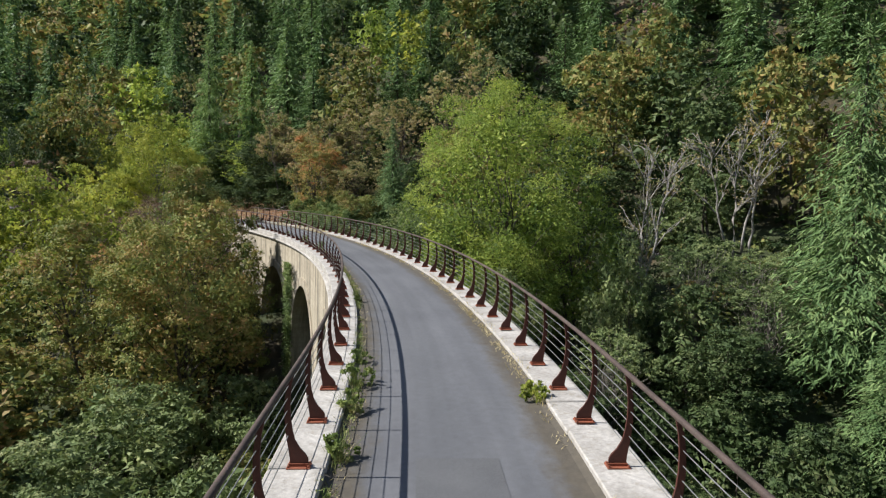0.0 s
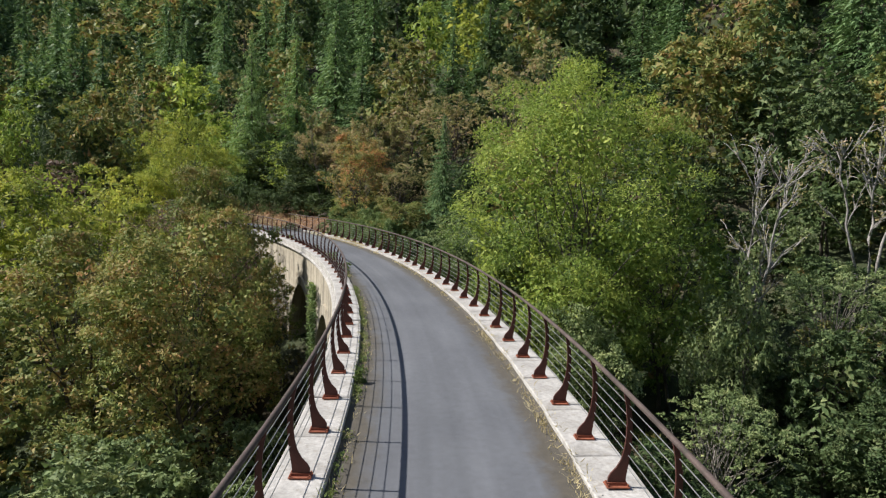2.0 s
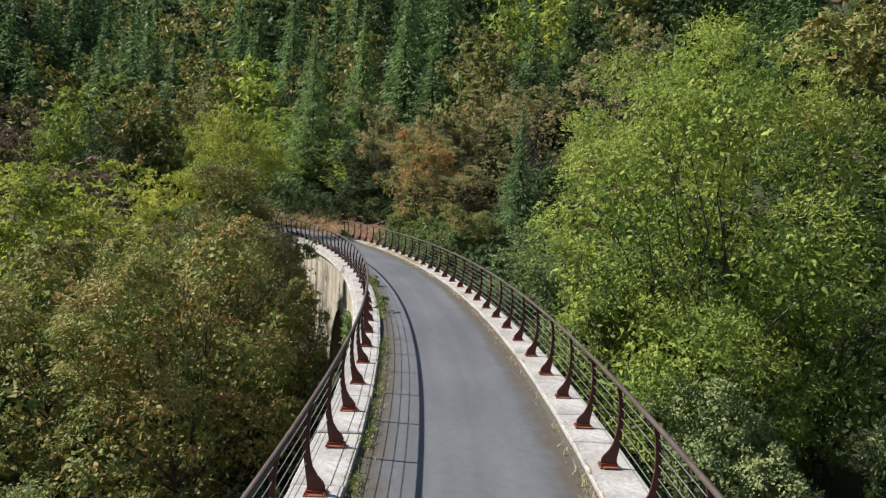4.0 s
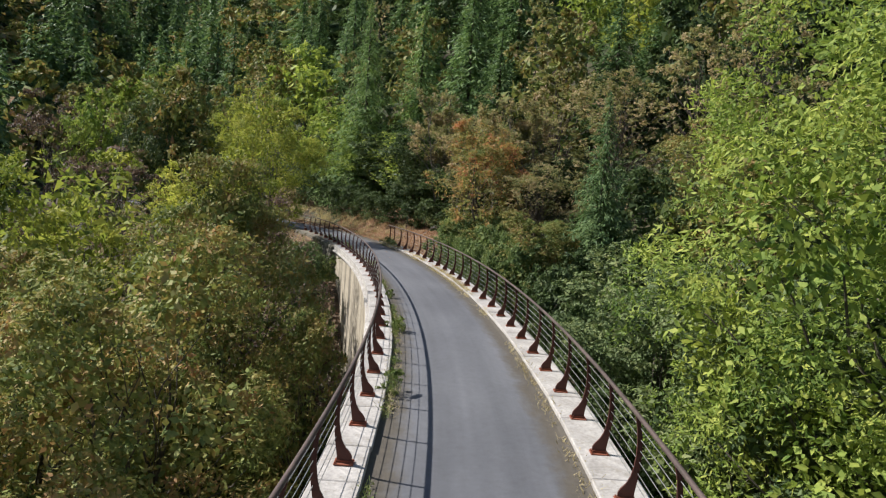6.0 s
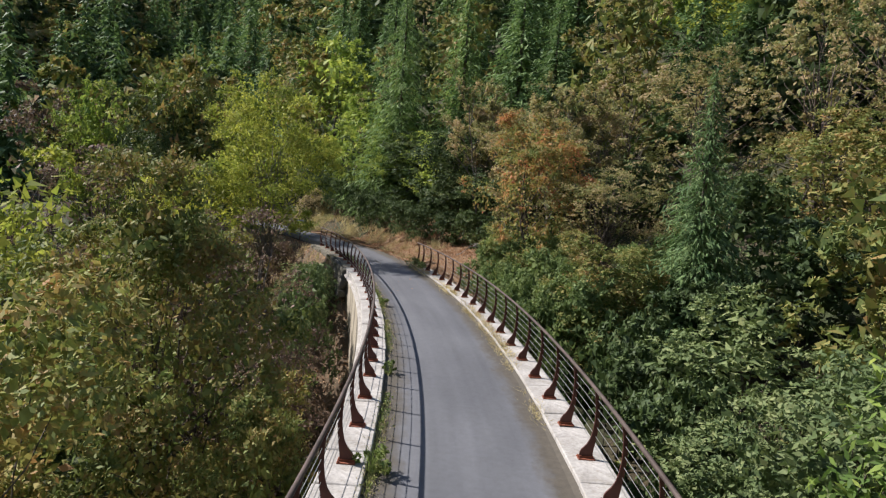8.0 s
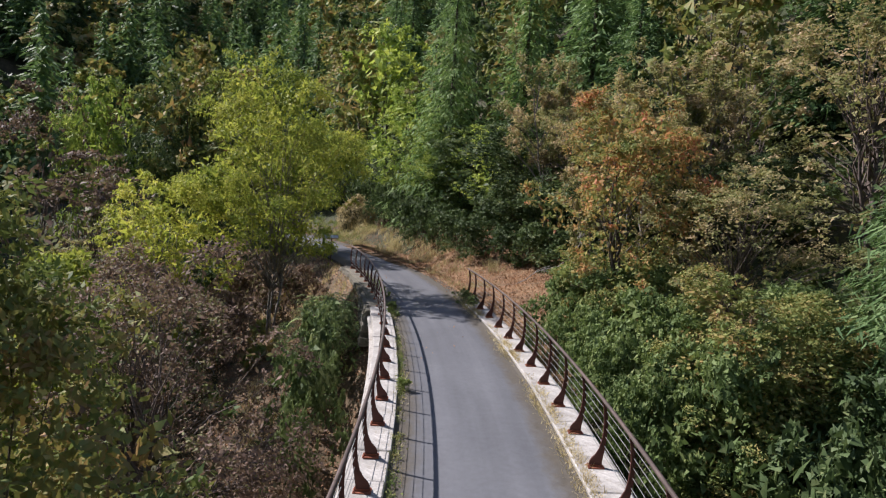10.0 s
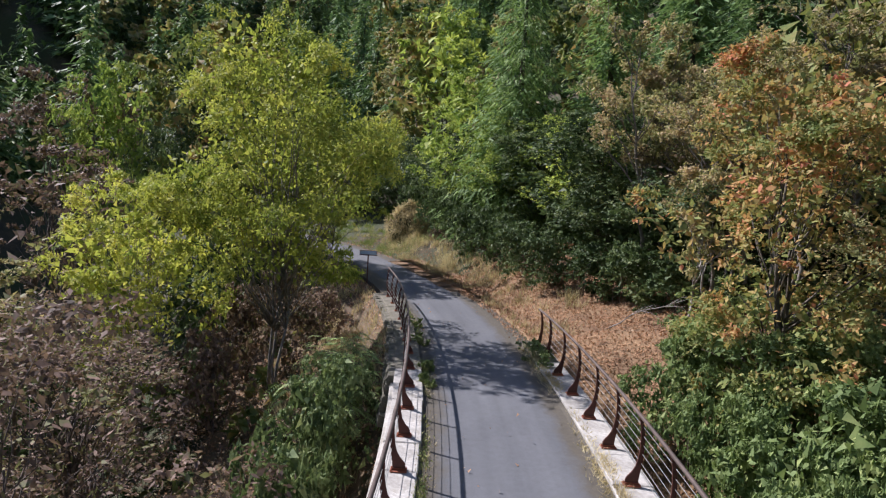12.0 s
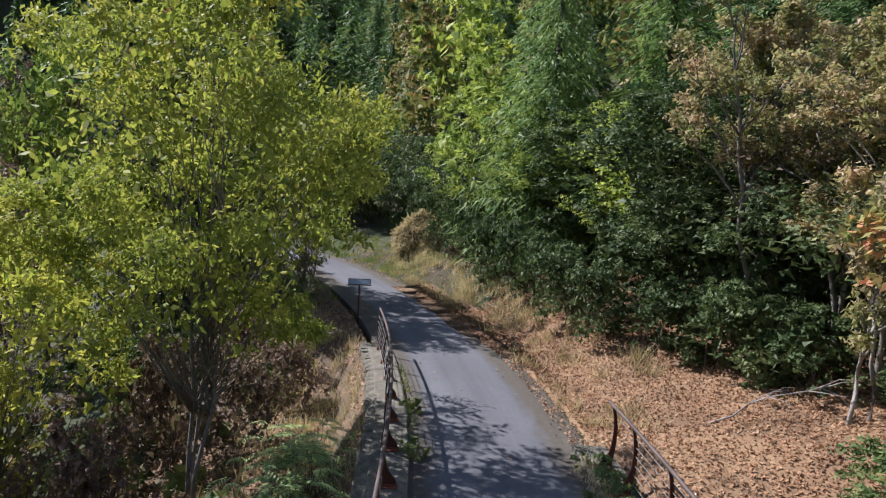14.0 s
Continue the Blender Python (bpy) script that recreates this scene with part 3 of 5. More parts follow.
def crown_clumps(g, height, width, base, count, size=0.07, lobes=13):
    """Clumps over the outside of several billowing lobes. Returns places, radii, facings and the lobes."""
    tall = height - base
    f = np.linspace(0.13, 0.84, lobes) + g.normal(0, 0.035, lobes)
    around = np.arange(lobes) * 2.4 + g.uniform(0, 6)
    reach = width * g.uniform(0.15, 0.25, lobes)
    rim = width / 2 * np.sin(np.clip(f, 0.08, 0.95) ** 0.9 * math.pi) ** 0.5 * g.uniform(0.82, 1.12, lobes)
    out = np.maximum(rim - reach * 0.85, width * 0.04)
    mid = np.stack([np.cos(around) * out, np.sin(around) * out, base + tall * f], 1)
    side = g.normal(0, 0.05 * width, (3, 2))
    mid = np.concatenate([mid, [[*side[0], height - 0.17 * width], [*side[1], base + 0.66 * tall], [*side[2], base + 0.4 * tall]]])
    reach = np.concatenate([reach, width * np.array([0.18, 0.30, 0.33])])
    w = reach ** 2
    pick = g.choice(len(mid), count, p=w / w.sum())
    away = unit((mid - np.array([0, 0, base + 0.45 * tall]))[pick] * np.array([1, 1, 0.6]))
    d = unit(g.normal(0, 1, (count, 3)) + away * 0.85 + np.array([0, 0, 0.25]))
    stretch = np.array([1, 1, np.clip(tall / width, 0.75, 1.15)])
    p = mid[pick] + d * (reach[pick] * g.uniform(0.72, 1.06, count))[:, None] * stretch
    p[:, 2] = np.clip(p[:, 2], base * 0.6, height * 0.985)
    return p, width * size * g.uniform(0.6, 1.45, count), d, (mid, reach)


def inner_leaves(g, lobes, count, leaf, corners=3):
    """The shaded foliage inside the lobes, in larger tufts."""
    mid, reach = lobes
    pick = g.choice(len(mid), count, p=reach ** 2 / (reach ** 2).sum())
    d = unit(g.normal(0, 1, (count, 3)))
    p = mid[pick] + d * (reach[pick] * g.uniform(0.4, 0.8, count))[:, None]
    return leaf_faces(g, p, d, leaf, 0.62, 0.2, 0.1, corners)


def bent(g, a, b, n=5, wob=0.06):
    a, b = np.asarray(a, float), np.asarray(b, float)
    length = np.linalg.norm(b - a)
    f = np.linspace(0, 1, n)[:, None]
    pts = a + (b - a) * f
    pts[1:-1] += g.normal(0, wob * length, (n - 2, 3)) * 0.7
    pts[:, 2] += (np.sin(f[:, 0] * math.pi) * 0.06 * length)
    return pts


def limbs(g, height, base, goals, r0, stems=1, sides=6, spread_by=0.5):
    """Trunk, limbs and boughs that reach the given goals."""
    pieces = []
    for st in range(stems):
        lean = g.normal(0, 0.03 if stems == 1 else 0.05, 2) * height
        foot = g.normal(0, 0.0 if stems == 1 else spread_by * 0.6, 2)
        top = np.array([lean[0] + foot[0], lean[1] + foot[1], height * 0.7])
        line = bent(g, (foot[0], foot[1], -0.6), top, 8, 0.02)
        rad = np.linspace(1, 0.22, 8) * r0 / stems ** 0.5
        rad[0] *= 1.5
        pieces.append(tube(line, rad, sides + 1))
        mine = goals[st::stems]
        for goal in mine:
            f = np.clip((goal[2] - base * 0.6) / (height) * 0.8, 0.25, 0.92)
            i = int(f * 7)
            start = line[i] + (line[min(i + 1, 7)] - line[i]) * (f * 7 - i)
            r = r0 * (1 - 0.75 * f) * 0.42 / stems ** 0.3
            p = bent(g, start, goal, 5, 0.05)
            pieces.append(tube(p, np.linspace(r, r * 0.2, 5), 4))
    return joined(pieces)


def broadleaf(seed, height, width, base, clumps, leaves, leaf, material, bark=BARK, stems=1, slim=0.62, bough=30, size=0.07, name="tree", flat=0.85, droop=0.2, stout=1.0, lift=0.35, inner=0.07, corners=3):
    g = np.random.default_rng(seed)
    c, r, lean, lobes = crown_clumps(g, height, width, base, clumps, size)
    p, d = clump_points(g, c, r, leaves, flat, lean, droop + 0.1)
    q = leaf_faces(g, p, d, leaf, slim, lift, droop, corners)
    if inner:
        q = np.concatenate([q, inner_leaves(g, lobes, int(leaves * inner), leaf * (1.5 if corners == 4 else 1.9), corners)])
    goals = c[g.permutation(len(c))[:bough]] * np.array([0.92, 0.92, 0.97])
    trunk = mesh_of("trunk", *limbs(g, height, base, goals, (0.012 * height + 0.03) * stout, stems), bark, True)
    return {"name": name, "trunk": trunk, "crown": loose_mesh("crown", q, material), "height": height, "width": width}


def conifer(seed, height, width, material, whorls=26, sprays=9, leaf=0.42, slim=0.2):
    """A spruce: whorls of drooping boughs set with flat sprays of needles."""
    g = np.random.default_rng(seed)
    centre, out, wide_at = [], [], []
    for i in range(whorls):
        f = (i + 0.4 * g.random()) / whorls
        z = height * (0.06 + 0.93 * f)
        reach = width / 2 * (1 - f) ** 0.95 * (0.8 + 0.35 * g.random()) + 0.1
        n = max(4, int(9 * (1 - f) + 4))
        for a in g.uniform(0, 2 * math.pi) + np.arange(n) * 2 * math.pi / n + g.normal(0, 0.2, n):
            far = reach * g.uniform(0.68, 1.12)
            m = max(2, int(sprays * (far / (width / 2)) + 2))
            t = np.linspace(0.2, 1, m)
            side = g.normal(0, 0.16, m) * far * t
            x = np.cos(a) * far * t - np.sin(a) * side
            y = np.sin(a) * far * t + np.cos(a) * side
            zz = z + 0.1 * far - 0.62 * far * t + 0.3 * far * t ** 2 + g.normal(0, 0.06, m)
            centre.append(np.stack([x, y, zz], 1))
            out.append(np.tile([np.cos(a), np.sin(a), -0.35], (m, 1)))
            centre.append(np.stack([x, y, zz], 1) + g.normal(0, 0.16, (m, 3)))
            out.append(np.stack([np.cos(a + g.choice([-0.9, 0.9], m)), np.sin(a + g.choice([-0.9, 0.9], m)), np.full(m, -0.4)], 1))
        core = max(3, int(7 * (1 - f)))
        a = g.uniform(0, 2 * math.pi, core)
        far = reach * g.uniform(0.1, 0.55, core)
        centre.append(np.stack([np.cos(a) * far, np.sin(a) * far, z - 0.25 * far + g.normal(0, 0.15, core)], 1))
        out.append(np.stack([np.cos(a), np.sin(a), np.full(core, -0.8)], 1))
        wide_at += [1.0] * (sum(len(c) for c in centre) - len(wide_at) - core) + [1.5] * core
    centre, out = np.concatenate(centre), np.concatenate(out)
    n = len(centre)
    along = unit(out + g.normal(0, 0.22, (n, 3)))
    face = unit(np.array([0, 0, 0.8]) + out * 0.45 + g.normal(0, 0.28, (n, 3)))
    wide = unit(np.cross(along, face))
    s = (leaf * g.uniform(0.7, 1.35, n) * np.array(wide_at))[:, None] * np.clip(1.15 - centre[:, 2:3] / height * 0.4, 0.5, 1.2)
    foot = centre - along * s * 0.5
    q = np.stack([foot + wide * s * slim, centre + along * s * 0.7 - np.array([0, 0, 0.07]), foot - wide * s * slim], 1)
    line = [(0, 0, -0.6), (0, 0, height * 0.3), (0, 0, height * 0.7), (0, 0, height * 0.995)]
    trunk = mesh_of("trunk", *tube(line, [0.016 * height, 0.012 * height, 0.006 * height, 0.01], 7), BARK, True)
    return {"name": "spruce", "trunk": trunk, "crown": loose_mesh("crown", q, material), "height": height, "width": width}


def bare_tree(seed, height, material, leaf_mat, leaves=700, stems=2, spread_out=0.32, twigs=0.012, lean=0.12, leaf=0.15, fine=3):
    """A tree that has lost nearly all its leaves: tall stems, steep limbs along them and fine twigs."""
    g = np.random.default_rng(seed)
    pieces, ends = [], []

    def grow(p, d, length, r, level):
        b = p + d * length
        line = bent(g, p, b, 5, 0.035)
        pieces.append(tube(line, np.linspace(r, max(r * 0.4, twigs * 0.6), 5), 5 if level < 2 else 4))
        if level >= fine:
            ends.extend(line[2:])
            return
        for f in g.uniform(0.3, 1.0, 4):
            i = min(int(f * 4), 3)
            at = line[i] + (line[i + 1] - line[i]) * (f * 4 - i)
            nd = unit(d + g.normal(0, spread_out + 0.08 * level, 3) + np.array([0, 0, 0.12]))
            grow(at, nd, length * g.uniform(0.3, 0.55), max(r * (0.75 - 0.4 * f), twigs), level + 1)

    for st in range(stems):
        d = unit(np.array([*g.normal(0, lean, 2), 1.0]))
        foot = np.array([*g.normal(0, 0.3, 2), -0.4])
        line = bent(g, foot, foot + d * height * g.uniform(0.75, 0.95), 10, 0.012)
        r0 = 0.006 * height + 0.02
        pieces.append(tube(line, np.linspace(r0, 0.02, 10), 7))
        for k in range(13):
            f = g.uniform(0.3, 0.98) * 9
            i = min(int(f), 8)
            at = line[i] + (line[i + 1] - line[i]) * (f - i)
            nd = unit(d * 1.0 + g.normal(0, 0.5, 3) * np.array([1, 1, 0.3]) + np.array([0, 0, 0.1]))
            grow(at, nd, height * g.uniform(0.12, 0.26), max(r0 * (0.65 - 0.045 * f), twigs), 1)
    v, f = joined(pieces)
    trunk = mesh_of("trunk", v, f, material, True)
    top = max(p[2] for p in v)
    e = np.array(ends)
    pick = g.integers(0, len(e), leaves)
    out = unit(g.normal(0, 1, (leaves, 3)))
    q = leaf_faces(g, e[pick] + out * g.uniform(0.03, 0.3, (leaves, 1)), out, leaf, 0.55)
    return {"name": "bare_tree", "trunk": trunk, "crown": loose_mesh("crown", q, leaf_mat), "height": float(top), "width": height * 0.6}


def bush(seed, height, width, clumps, leaves, leaf, material, slim=0.62, name="bush", size=0.085, inner=0.12):
    g = np.random.default_rng(seed)
    c, r, lean, lobes = crown_clumps(g, height, width, 0.0, clumps, size, 9)
    p, d = clump_points(g, c, r, leaves, 0.85, lean)
    q = leaf_faces(g, p[p[:, 2] > -0.3], d[p[:, 2] > -0.3], leaf, slim)
    q = np.concatenate([q, inner_leaves(g, lobes, int(leaves * inner), leaf * 1.9)])
    goals = c[g.permutation(len(c))[:9]] * 0.9
    trunk = mesh_of("stems", *limbs(g, height * 0.7, 0.0, goals, 0.05, 3, 4, 0.4), TWIG, True)
    return {"name": name, "trunk": trunk, "crown": loose_mesh("crown", q, material), "height": height, "width": width}


planted = []


def plant(kind, x, y, top=None, width=None, label="", category="tree", group="", turn=None, sink=0.0, scale=None):
    """Sets a plant on the ground; top: the height over the deck that it reaches."""
    z = float(terrain(np.array([x]), np.array([y]))[0]) - sink
    tall = (top - z) if top is not None else kind["height"] * (scale or 1.0)
    kz = max(tall, 0.6) / kind["height"]
    kx = min(width / kind["width"], 1.5 * kz) if width else kz
    thing = new(kind["name"])
    thing.matrix_world = pose(x, y, z, 0, 0, turn if turn is not None else rng.uniform(0, 360)) @ Matrix.Diagonal((kx, kx, kz, 1))
    under_thing(new("trunk", kind["trunk"]), thing)
    under_thing(new("crown", kind["crown"]), thing)
    tagged(thing, label or kind.get("label", ""), category, group or kind.get("group", ""))
    planted.append((x, y, (width or kind["width"] * kx) / 2))
    return thing


def kind_of(k, label, group):
    k["label"], k["group"] = label, group
    return k



# name: leaves, bark, label, group, height, width, foot of the crown, stems, slimness, boughs, clump size, flatness, droop
SORTS = {
    "yellow": (L_YELLOW, GREY_BARK, "yellow-green broadleaf tree in early autumn leaf", "yellow-green trees", 13, 9, 4.2, 3, 0.5, 80, 0.075, 0.65, 0.35),
    "green": (L_GREEN, BARK, "fresh green leafy ash tree below the viaduct", "green trees", 14, 9, 2.6, 2, 0.42, 40, 0.075, 0.9, 0.35),
    "olive": (L_OLIVE, BARK, "olive and brown broadleaf tree turning in autumn", "olive-brown trees", 13, 9, 0.8, 2, 0.6, 40, 0.07, 0.9, 0.3),
    "brown": (L_BROWN, TWIG, "thinly leaved brown tree with dry twigs", "brown trees", 12, 8, 0.5, 3, 0.6, 150, 0.08, 0.9, 0.2),
    "dark": (L_DARK, BARK, "dense dark green broadleaf tree on the slope", "dark green trees", 12, 8, 0.8, 2, 0.6, 22, 0.075, 0.85, 0.2),
    "shade": (L_DARK, BARK, "dark green tree overhanging the leafy bank", "dark trees over the bank", 8, 8, 2.2, 3, 0.6, 40, 0.075, 0.8, 0.25),
    "grey": (L_BRAMBLE, BARK, "grey-green broadleaf tree in the valley", "grey-green trees", 12, 8, 0.6, 2, 0.6, 26, 0.075, 0.85, 0.3),
    "thin": (L_BRAMBLE, GREY_BARK, "thin-crowned grey-green tree with a bare stem", "thin-crowned trees", 12, 7, 5.2, 2, 0.6, 70, 0.07, 0.6, 0.2),
    "orange": (L_ORANGE, BARK, "orange and red autumn tree with green lower leaves", "orange trees", 13, 8, 0.6, 2, 0.6, 60, 0.07, 0.85, 0.25),
    "tan": (L_TAN, TWIG, "tan and pinkish half-bare tree on the slope", "tan trees", 12, 8, 0.6, 3, 0.6, 170, 0.07, 0.95, 0.15),
}
# leaves, their length, clumps, corners of a leaf
GRADE = {"close": (29000, 0.155, 120, 4), "near": (15000, 0.19, 105, 3), "mid": (6600, 0.28, 85, 3), "far": (2800, 0.44, 60, 3)}
THIN = {"brown": 0.75, "tan": 0.72, "thin": 0.5, "yellow": 1.05}
INNER = {"brown": 0.03, "tan": 0.03, "thin": 0.02, "orange": 0.08, "yellow": 0.09}
stock = {}


def tree_kind(sort, grade, variant=0):
    key = (sort, grade, variant)
    if key not in stock:
        leaf, bark, label, group, h, w, base, stems, slim, bough, size, flat, droop = SORTS[sort]
        n, length, clumps, corners = GRADE[grade]
        n = int(n * THIN.get(sort, 1.0))
        length *= {"brown": 0.8, "tan": 0.8, "thin": 0.8, "shade": 0.78, "yellow": 0.95}.get(sort, 1.0)
        if (sort, grade) == ("green", "close"):
            n, length, clumps = 50000, 0.112, 140
        clumps = int(clumps * (0.7 if sort == "yellow" else 1.0))
        seed = sum(ord(c) for c in sort) * 10 + variant + {"close": 0, "near": 0, "mid": 3, "far": 6}[grade]
        bough = bough if grade in ("near", "close") else bough // 3 if grade == "mid" else 6
        k = broadleaf(seed, h, w, base, clumps, n, length, leaf, bark, stems, slim * (0.8 if grade == "close" else 1.0), bough, size, "tree", flat, droop, 0.6 if sort == "yellow" else 1.0, inner=INNER.get(sort, 0.16) * (1.5 if corners == 4 else 1.0), corners=corners)
        stock[key] = kind_of(k, label, group)
    return stock[key]


def spruce_kind(grade, variant=0, light=False):
    key = ("spruce", grade, variant, light)
    if key not in stock:
        whorls, sprays, leaf, slim = {"near": (56, 24, 0.34, 0.12), "mid": (38, 13, 0.44, 0.14), "far": (28, 8, 0.58, 0.17)}[grade]
        k = conifer(90 + variant, 15, 7.4 + 0.6 * variant, L_LARCH if light else L_NEEDLE, whorls, sprays, leaf, slim)
        stock[key] = kind_of(k, "light green conifer on the hillside" if light else "dark blue-green spruce on the hillside", "light conifers" if light else "spruces")
    return stock[key]


def bush_kind(sort, variant=0):
    key = ("bush", sort, variant)
    if key not in stock:
        leaf, label, group, n, length = {
            "green": (L_BRAMBLE, "leafy green bush on the valley side", "green bushes", 3800, 0.16),
            "shrub": (L_SHRUB, "dense small-leaved green shrub beside the viaduct", "shrubs by the bridge end", 9000, 0.115),
            "dark": (L_DARK, "dark glossy green bush by the slope", "dark bushes", 3800, 0.16),
            "brown": (L_BROWN, "dry brown bush of fine twigs", "brown bushes", 3800, 0.15),
            "olive": (L_OLIVE, "olive-brown autumn bush on the slope", "olive bushes", 4200, 0.16)}[sort]
        stock[key] = kind_of(bush(110 + variant + len(sort), 3.2, 4.2, 70, n, length, leaf), label, group)
    return stock[key]


SPARSE = [kind_of(bare_tree(140 + i, 12, GREY_BARK, L_TAN, 15000, 3, 0.28, 0.011, 0.05), "tall thin grey-stemmed tree with sparse tan leaves", "sparse tan trees") for i in range(2)]
BARE = [kind_of(bare_tree(100 + i, 10, PALE_BARK, L_TAN, 500, 2, 0.3, 0.022, 0.08, fine=2), "pale leafless tree with forking limbs", "bare trees") for i in range(2)]
T = tree_kind

# trees on the inner side of the bend
plant(T("olive", "close", 0), -13.4, 31.0, 2.0, 9.2)
plant(T("olive", "close", 1), -14.8, 37.0, 3.9, 7.4)
plant(T("olive", "near", 1), -19.5, 33.0, 0.6, 9.0)
plant(T("olive", "near", 1), -11.2, 35.5, -0.6, 3.8)
plant(T("grey", "near", 0), -13.0, 22.0, -5.5, 8.0)
plant(T("grey", "mid", 1), -18.0, 16.5, -6.5, 8.0)
plant(T("grey", "mid", 0), -10.5, 14.5, -8.0, 6.0)
plant(T("olive", "mid", 0), -27.5, 21.5, -4.0, 8.5)
plant(T("olive", "mid", 1), -21.0, 25.5, -3.8, 8.0)
plant(T("olive", "mid", 1), -26.0, 31.0, -1.5, 9.0)
plant(T("yellow", "near", 0), -24.4, 39.5, 4.6, 10.5)
plant(T("yellow", "mid", 0), -32.0, 40.5, 3.2, 9.0)
plant(T("brown", "close", 0), -18.7, 43.5, 2.6, 7.5)
plant(T("brown", "close", 1), -24.0, 47.0, 1.2, 7.0)
plant(T("yellow", "close", 1), -24.7, 53.9, 9.0, 6.9)
plant(T("yellow", "near", 0), -28.2, 51.8, 4.4, 5.6)
plant(T("yellow", "near", 0), -31.0, 62.8, 7.4, 5.4)
plant(T("yellow", "mid", 0), -36.0, 66.4, 8.6, 5.4)
plant(T("olive", "mid", 1), -38.0, 63.0, 13.0, 9.0)
plant(T("brown", "mid", 0), -48.0, 60.0, 9.0, 9.0)
plant(T("green", "mid", 1), -44.5, 60.5, 9.5, 6.0)
plant(T("brown", "mid", 0), -36.0, 53.5, 4.8, 8.0)
plant(T("tan", "mid", 0), -30.0, 49.5, 2.0, 6.5)
# trees on the outer side
plant(T("green", "close", 0), 4.0, 31.0, 8.6, 10.6)
plant(T("green", "near", 1), 8.6, 32.0, 3.6, 6.0)
plant(T("grey", "close", 1), 2.2, 33.0, 1.8, 6.6)
plant(T("grey", "close", 1), 4.2, 26.2, -0.8, 4.4)
plant(T("grey", "near", 0), 10.0, 27.4, 1.0, 3.2)
plant(T("dark", "near", 0), 6.6, 22.0, -4.5, 5.0)
plant(T("dark", "near", 1), 14.2, 23.6, -3.0, 5.0)
plant(T("olive", "mid", 0), 14.5, 30.0, -1.5, 7.0)
plant(T("dark", "near", 0), 10.0, 20.0, -7.5, 8.0)
plant(T("grey", "close", 1), 0.2, 37.0, 2.0, 6.4)
plant(T("grey", "near", 0), -1.6, 43.0, 2.0, 6.0)
plant(spruce_kind("near", 0), -3.4, 49.0, 8.8, 4.8)
plant(T("tan", "near", 0), -3.5, 59.5, 11.5, 8.0)
plant(T("olive", "near", 1), 1.8, 54.5, 8.0, 7.5)
plant(T("olive", "mid", 1), 3.0, 48.0, 4.0, 6.5)
plant(T("olive", "mid", 0), 7.5, 52.0, 7.5, 8.0)
plant(T("tan", "mid", 0), 8.0, 60.5, 12.0, 8.0)
plant(T("olive", "mid", 1), 13.5, 57.0, 11.0, 8.0)
plant(T("tan", "mid", 1), -8.5, 64.5, 12.0, 7.5)
plant(T("orange", "close", 0), -10.5, 54.2, 7.6, 5.6)
plant(T("tan", "close", 0), -7.0, 53.2, 5.2, 5.4)
for s, d, top, w, turn in ((60.8, 6.0, 8.0, 5.4, 200), (62.8, 6.2, 8.8, 6.4, 40)):
    p = on_line(s, -HALF - d)
    plant(SPARSE[1], p.x, p.y, top, w, turn=turn)
plant(SPARSE[0], -11.2, 58.6, 9.0, 5.0, turn=10)
plant(T("olive", "close", 0), -6.4, 48.6, 2.8, 5.0)
plant(T("brown", "near", 0), -13.6, 66.0, 9.0, 7.0)
plant(SPARSE[0], -16.0, 64.0, 11.5, 6.5)
plant(SPARSE[1], -12.6, 61.0, 9.5, 6.0)
plant(SPARSE[0], -9.0, 60.5, 10.5, 6.5, turn=70)
plant(T("dark", "near", 0), -19.6, 66.6, 8.0, 7.8)
for s, d, top, w in ((57.5, 10.6, 6.0, 7.0), (62.0, 7.6, 6.4, 7.4), (66.5, 6.4, 6.2, 7.0), (89.0, 7.0, 7.0, 7.0), (94.0, 6.8, 7.6, 7.4), (99.5, 7.0, 8.0, 7.6), (105.0, 6.0, 8.0, 7.6), (98.0, -10.5, 7.0, 7.0), (82.5, -9.6, 8.6, 7.0), (90.0, -9.4, 8.0, 7.0)):
    p = on_line(s, -HALF - d)
    plant(tree_kind("shade", "near", 0), p.x, p.y, top, w)
for s, d, top, w in ((71.6, 6.0, 8.0, 6.2), (77.4, 5.8, 8.8, 6.6)):
    p = on_line(s, -HALF - d)
    plant(T("green", "near", 1), p.x, p.y, top, w, "light green broadleaf tree at the top of the bank")
plant(T("dark", "near", 1), -25.0, 72.5, 8.0, 7.5)
plant(T("green", "mid", 0), -31.5, 76.5, 11.5, 8.0)
plant(spruce_kind("near", 1, True), -27.2, 74.0, 20.5, 8.0)
for x, y, top, w in ((-23.0, 76.5, 20.5, 8.0), (-5.3, 73.5, 20.5, 9.0), (-1.8, 78.0, 24.0, 9.5), (4.1, 73.8, 20.2, 9.0), (13.0, 69.0, 22.0, 9.5), (21.5, 60.5, 21.0, 9.5), (-15.5, 76.0, 18.0, 8.0)):
    plant(spruce_kind("mid", int(y) % 2, x < -20), x, y, top, w)
plant(BARE[0], 20.6, 38.5, 9.0, 7.0)
plant(BARE[1], 18.6, 37.6, 7.6, 6.5)
plant(BARE[1], 13.4, 35.5, 6.6, 6.5, turn=100)
plant(BARE[0], 12.4, 33.0, 3.4, 4.5, turn=140)
for x, y, top, w in ((14.2, 29.5, 0.9, 4.6), (17.6, 30.5, 0.2, 5.2), (16.6, 26.5, -1.2, 4.6), (8.6, 24.0, -3.0, 4.2)):
    plant(T("thin", "near", 0), x, y, top, w)
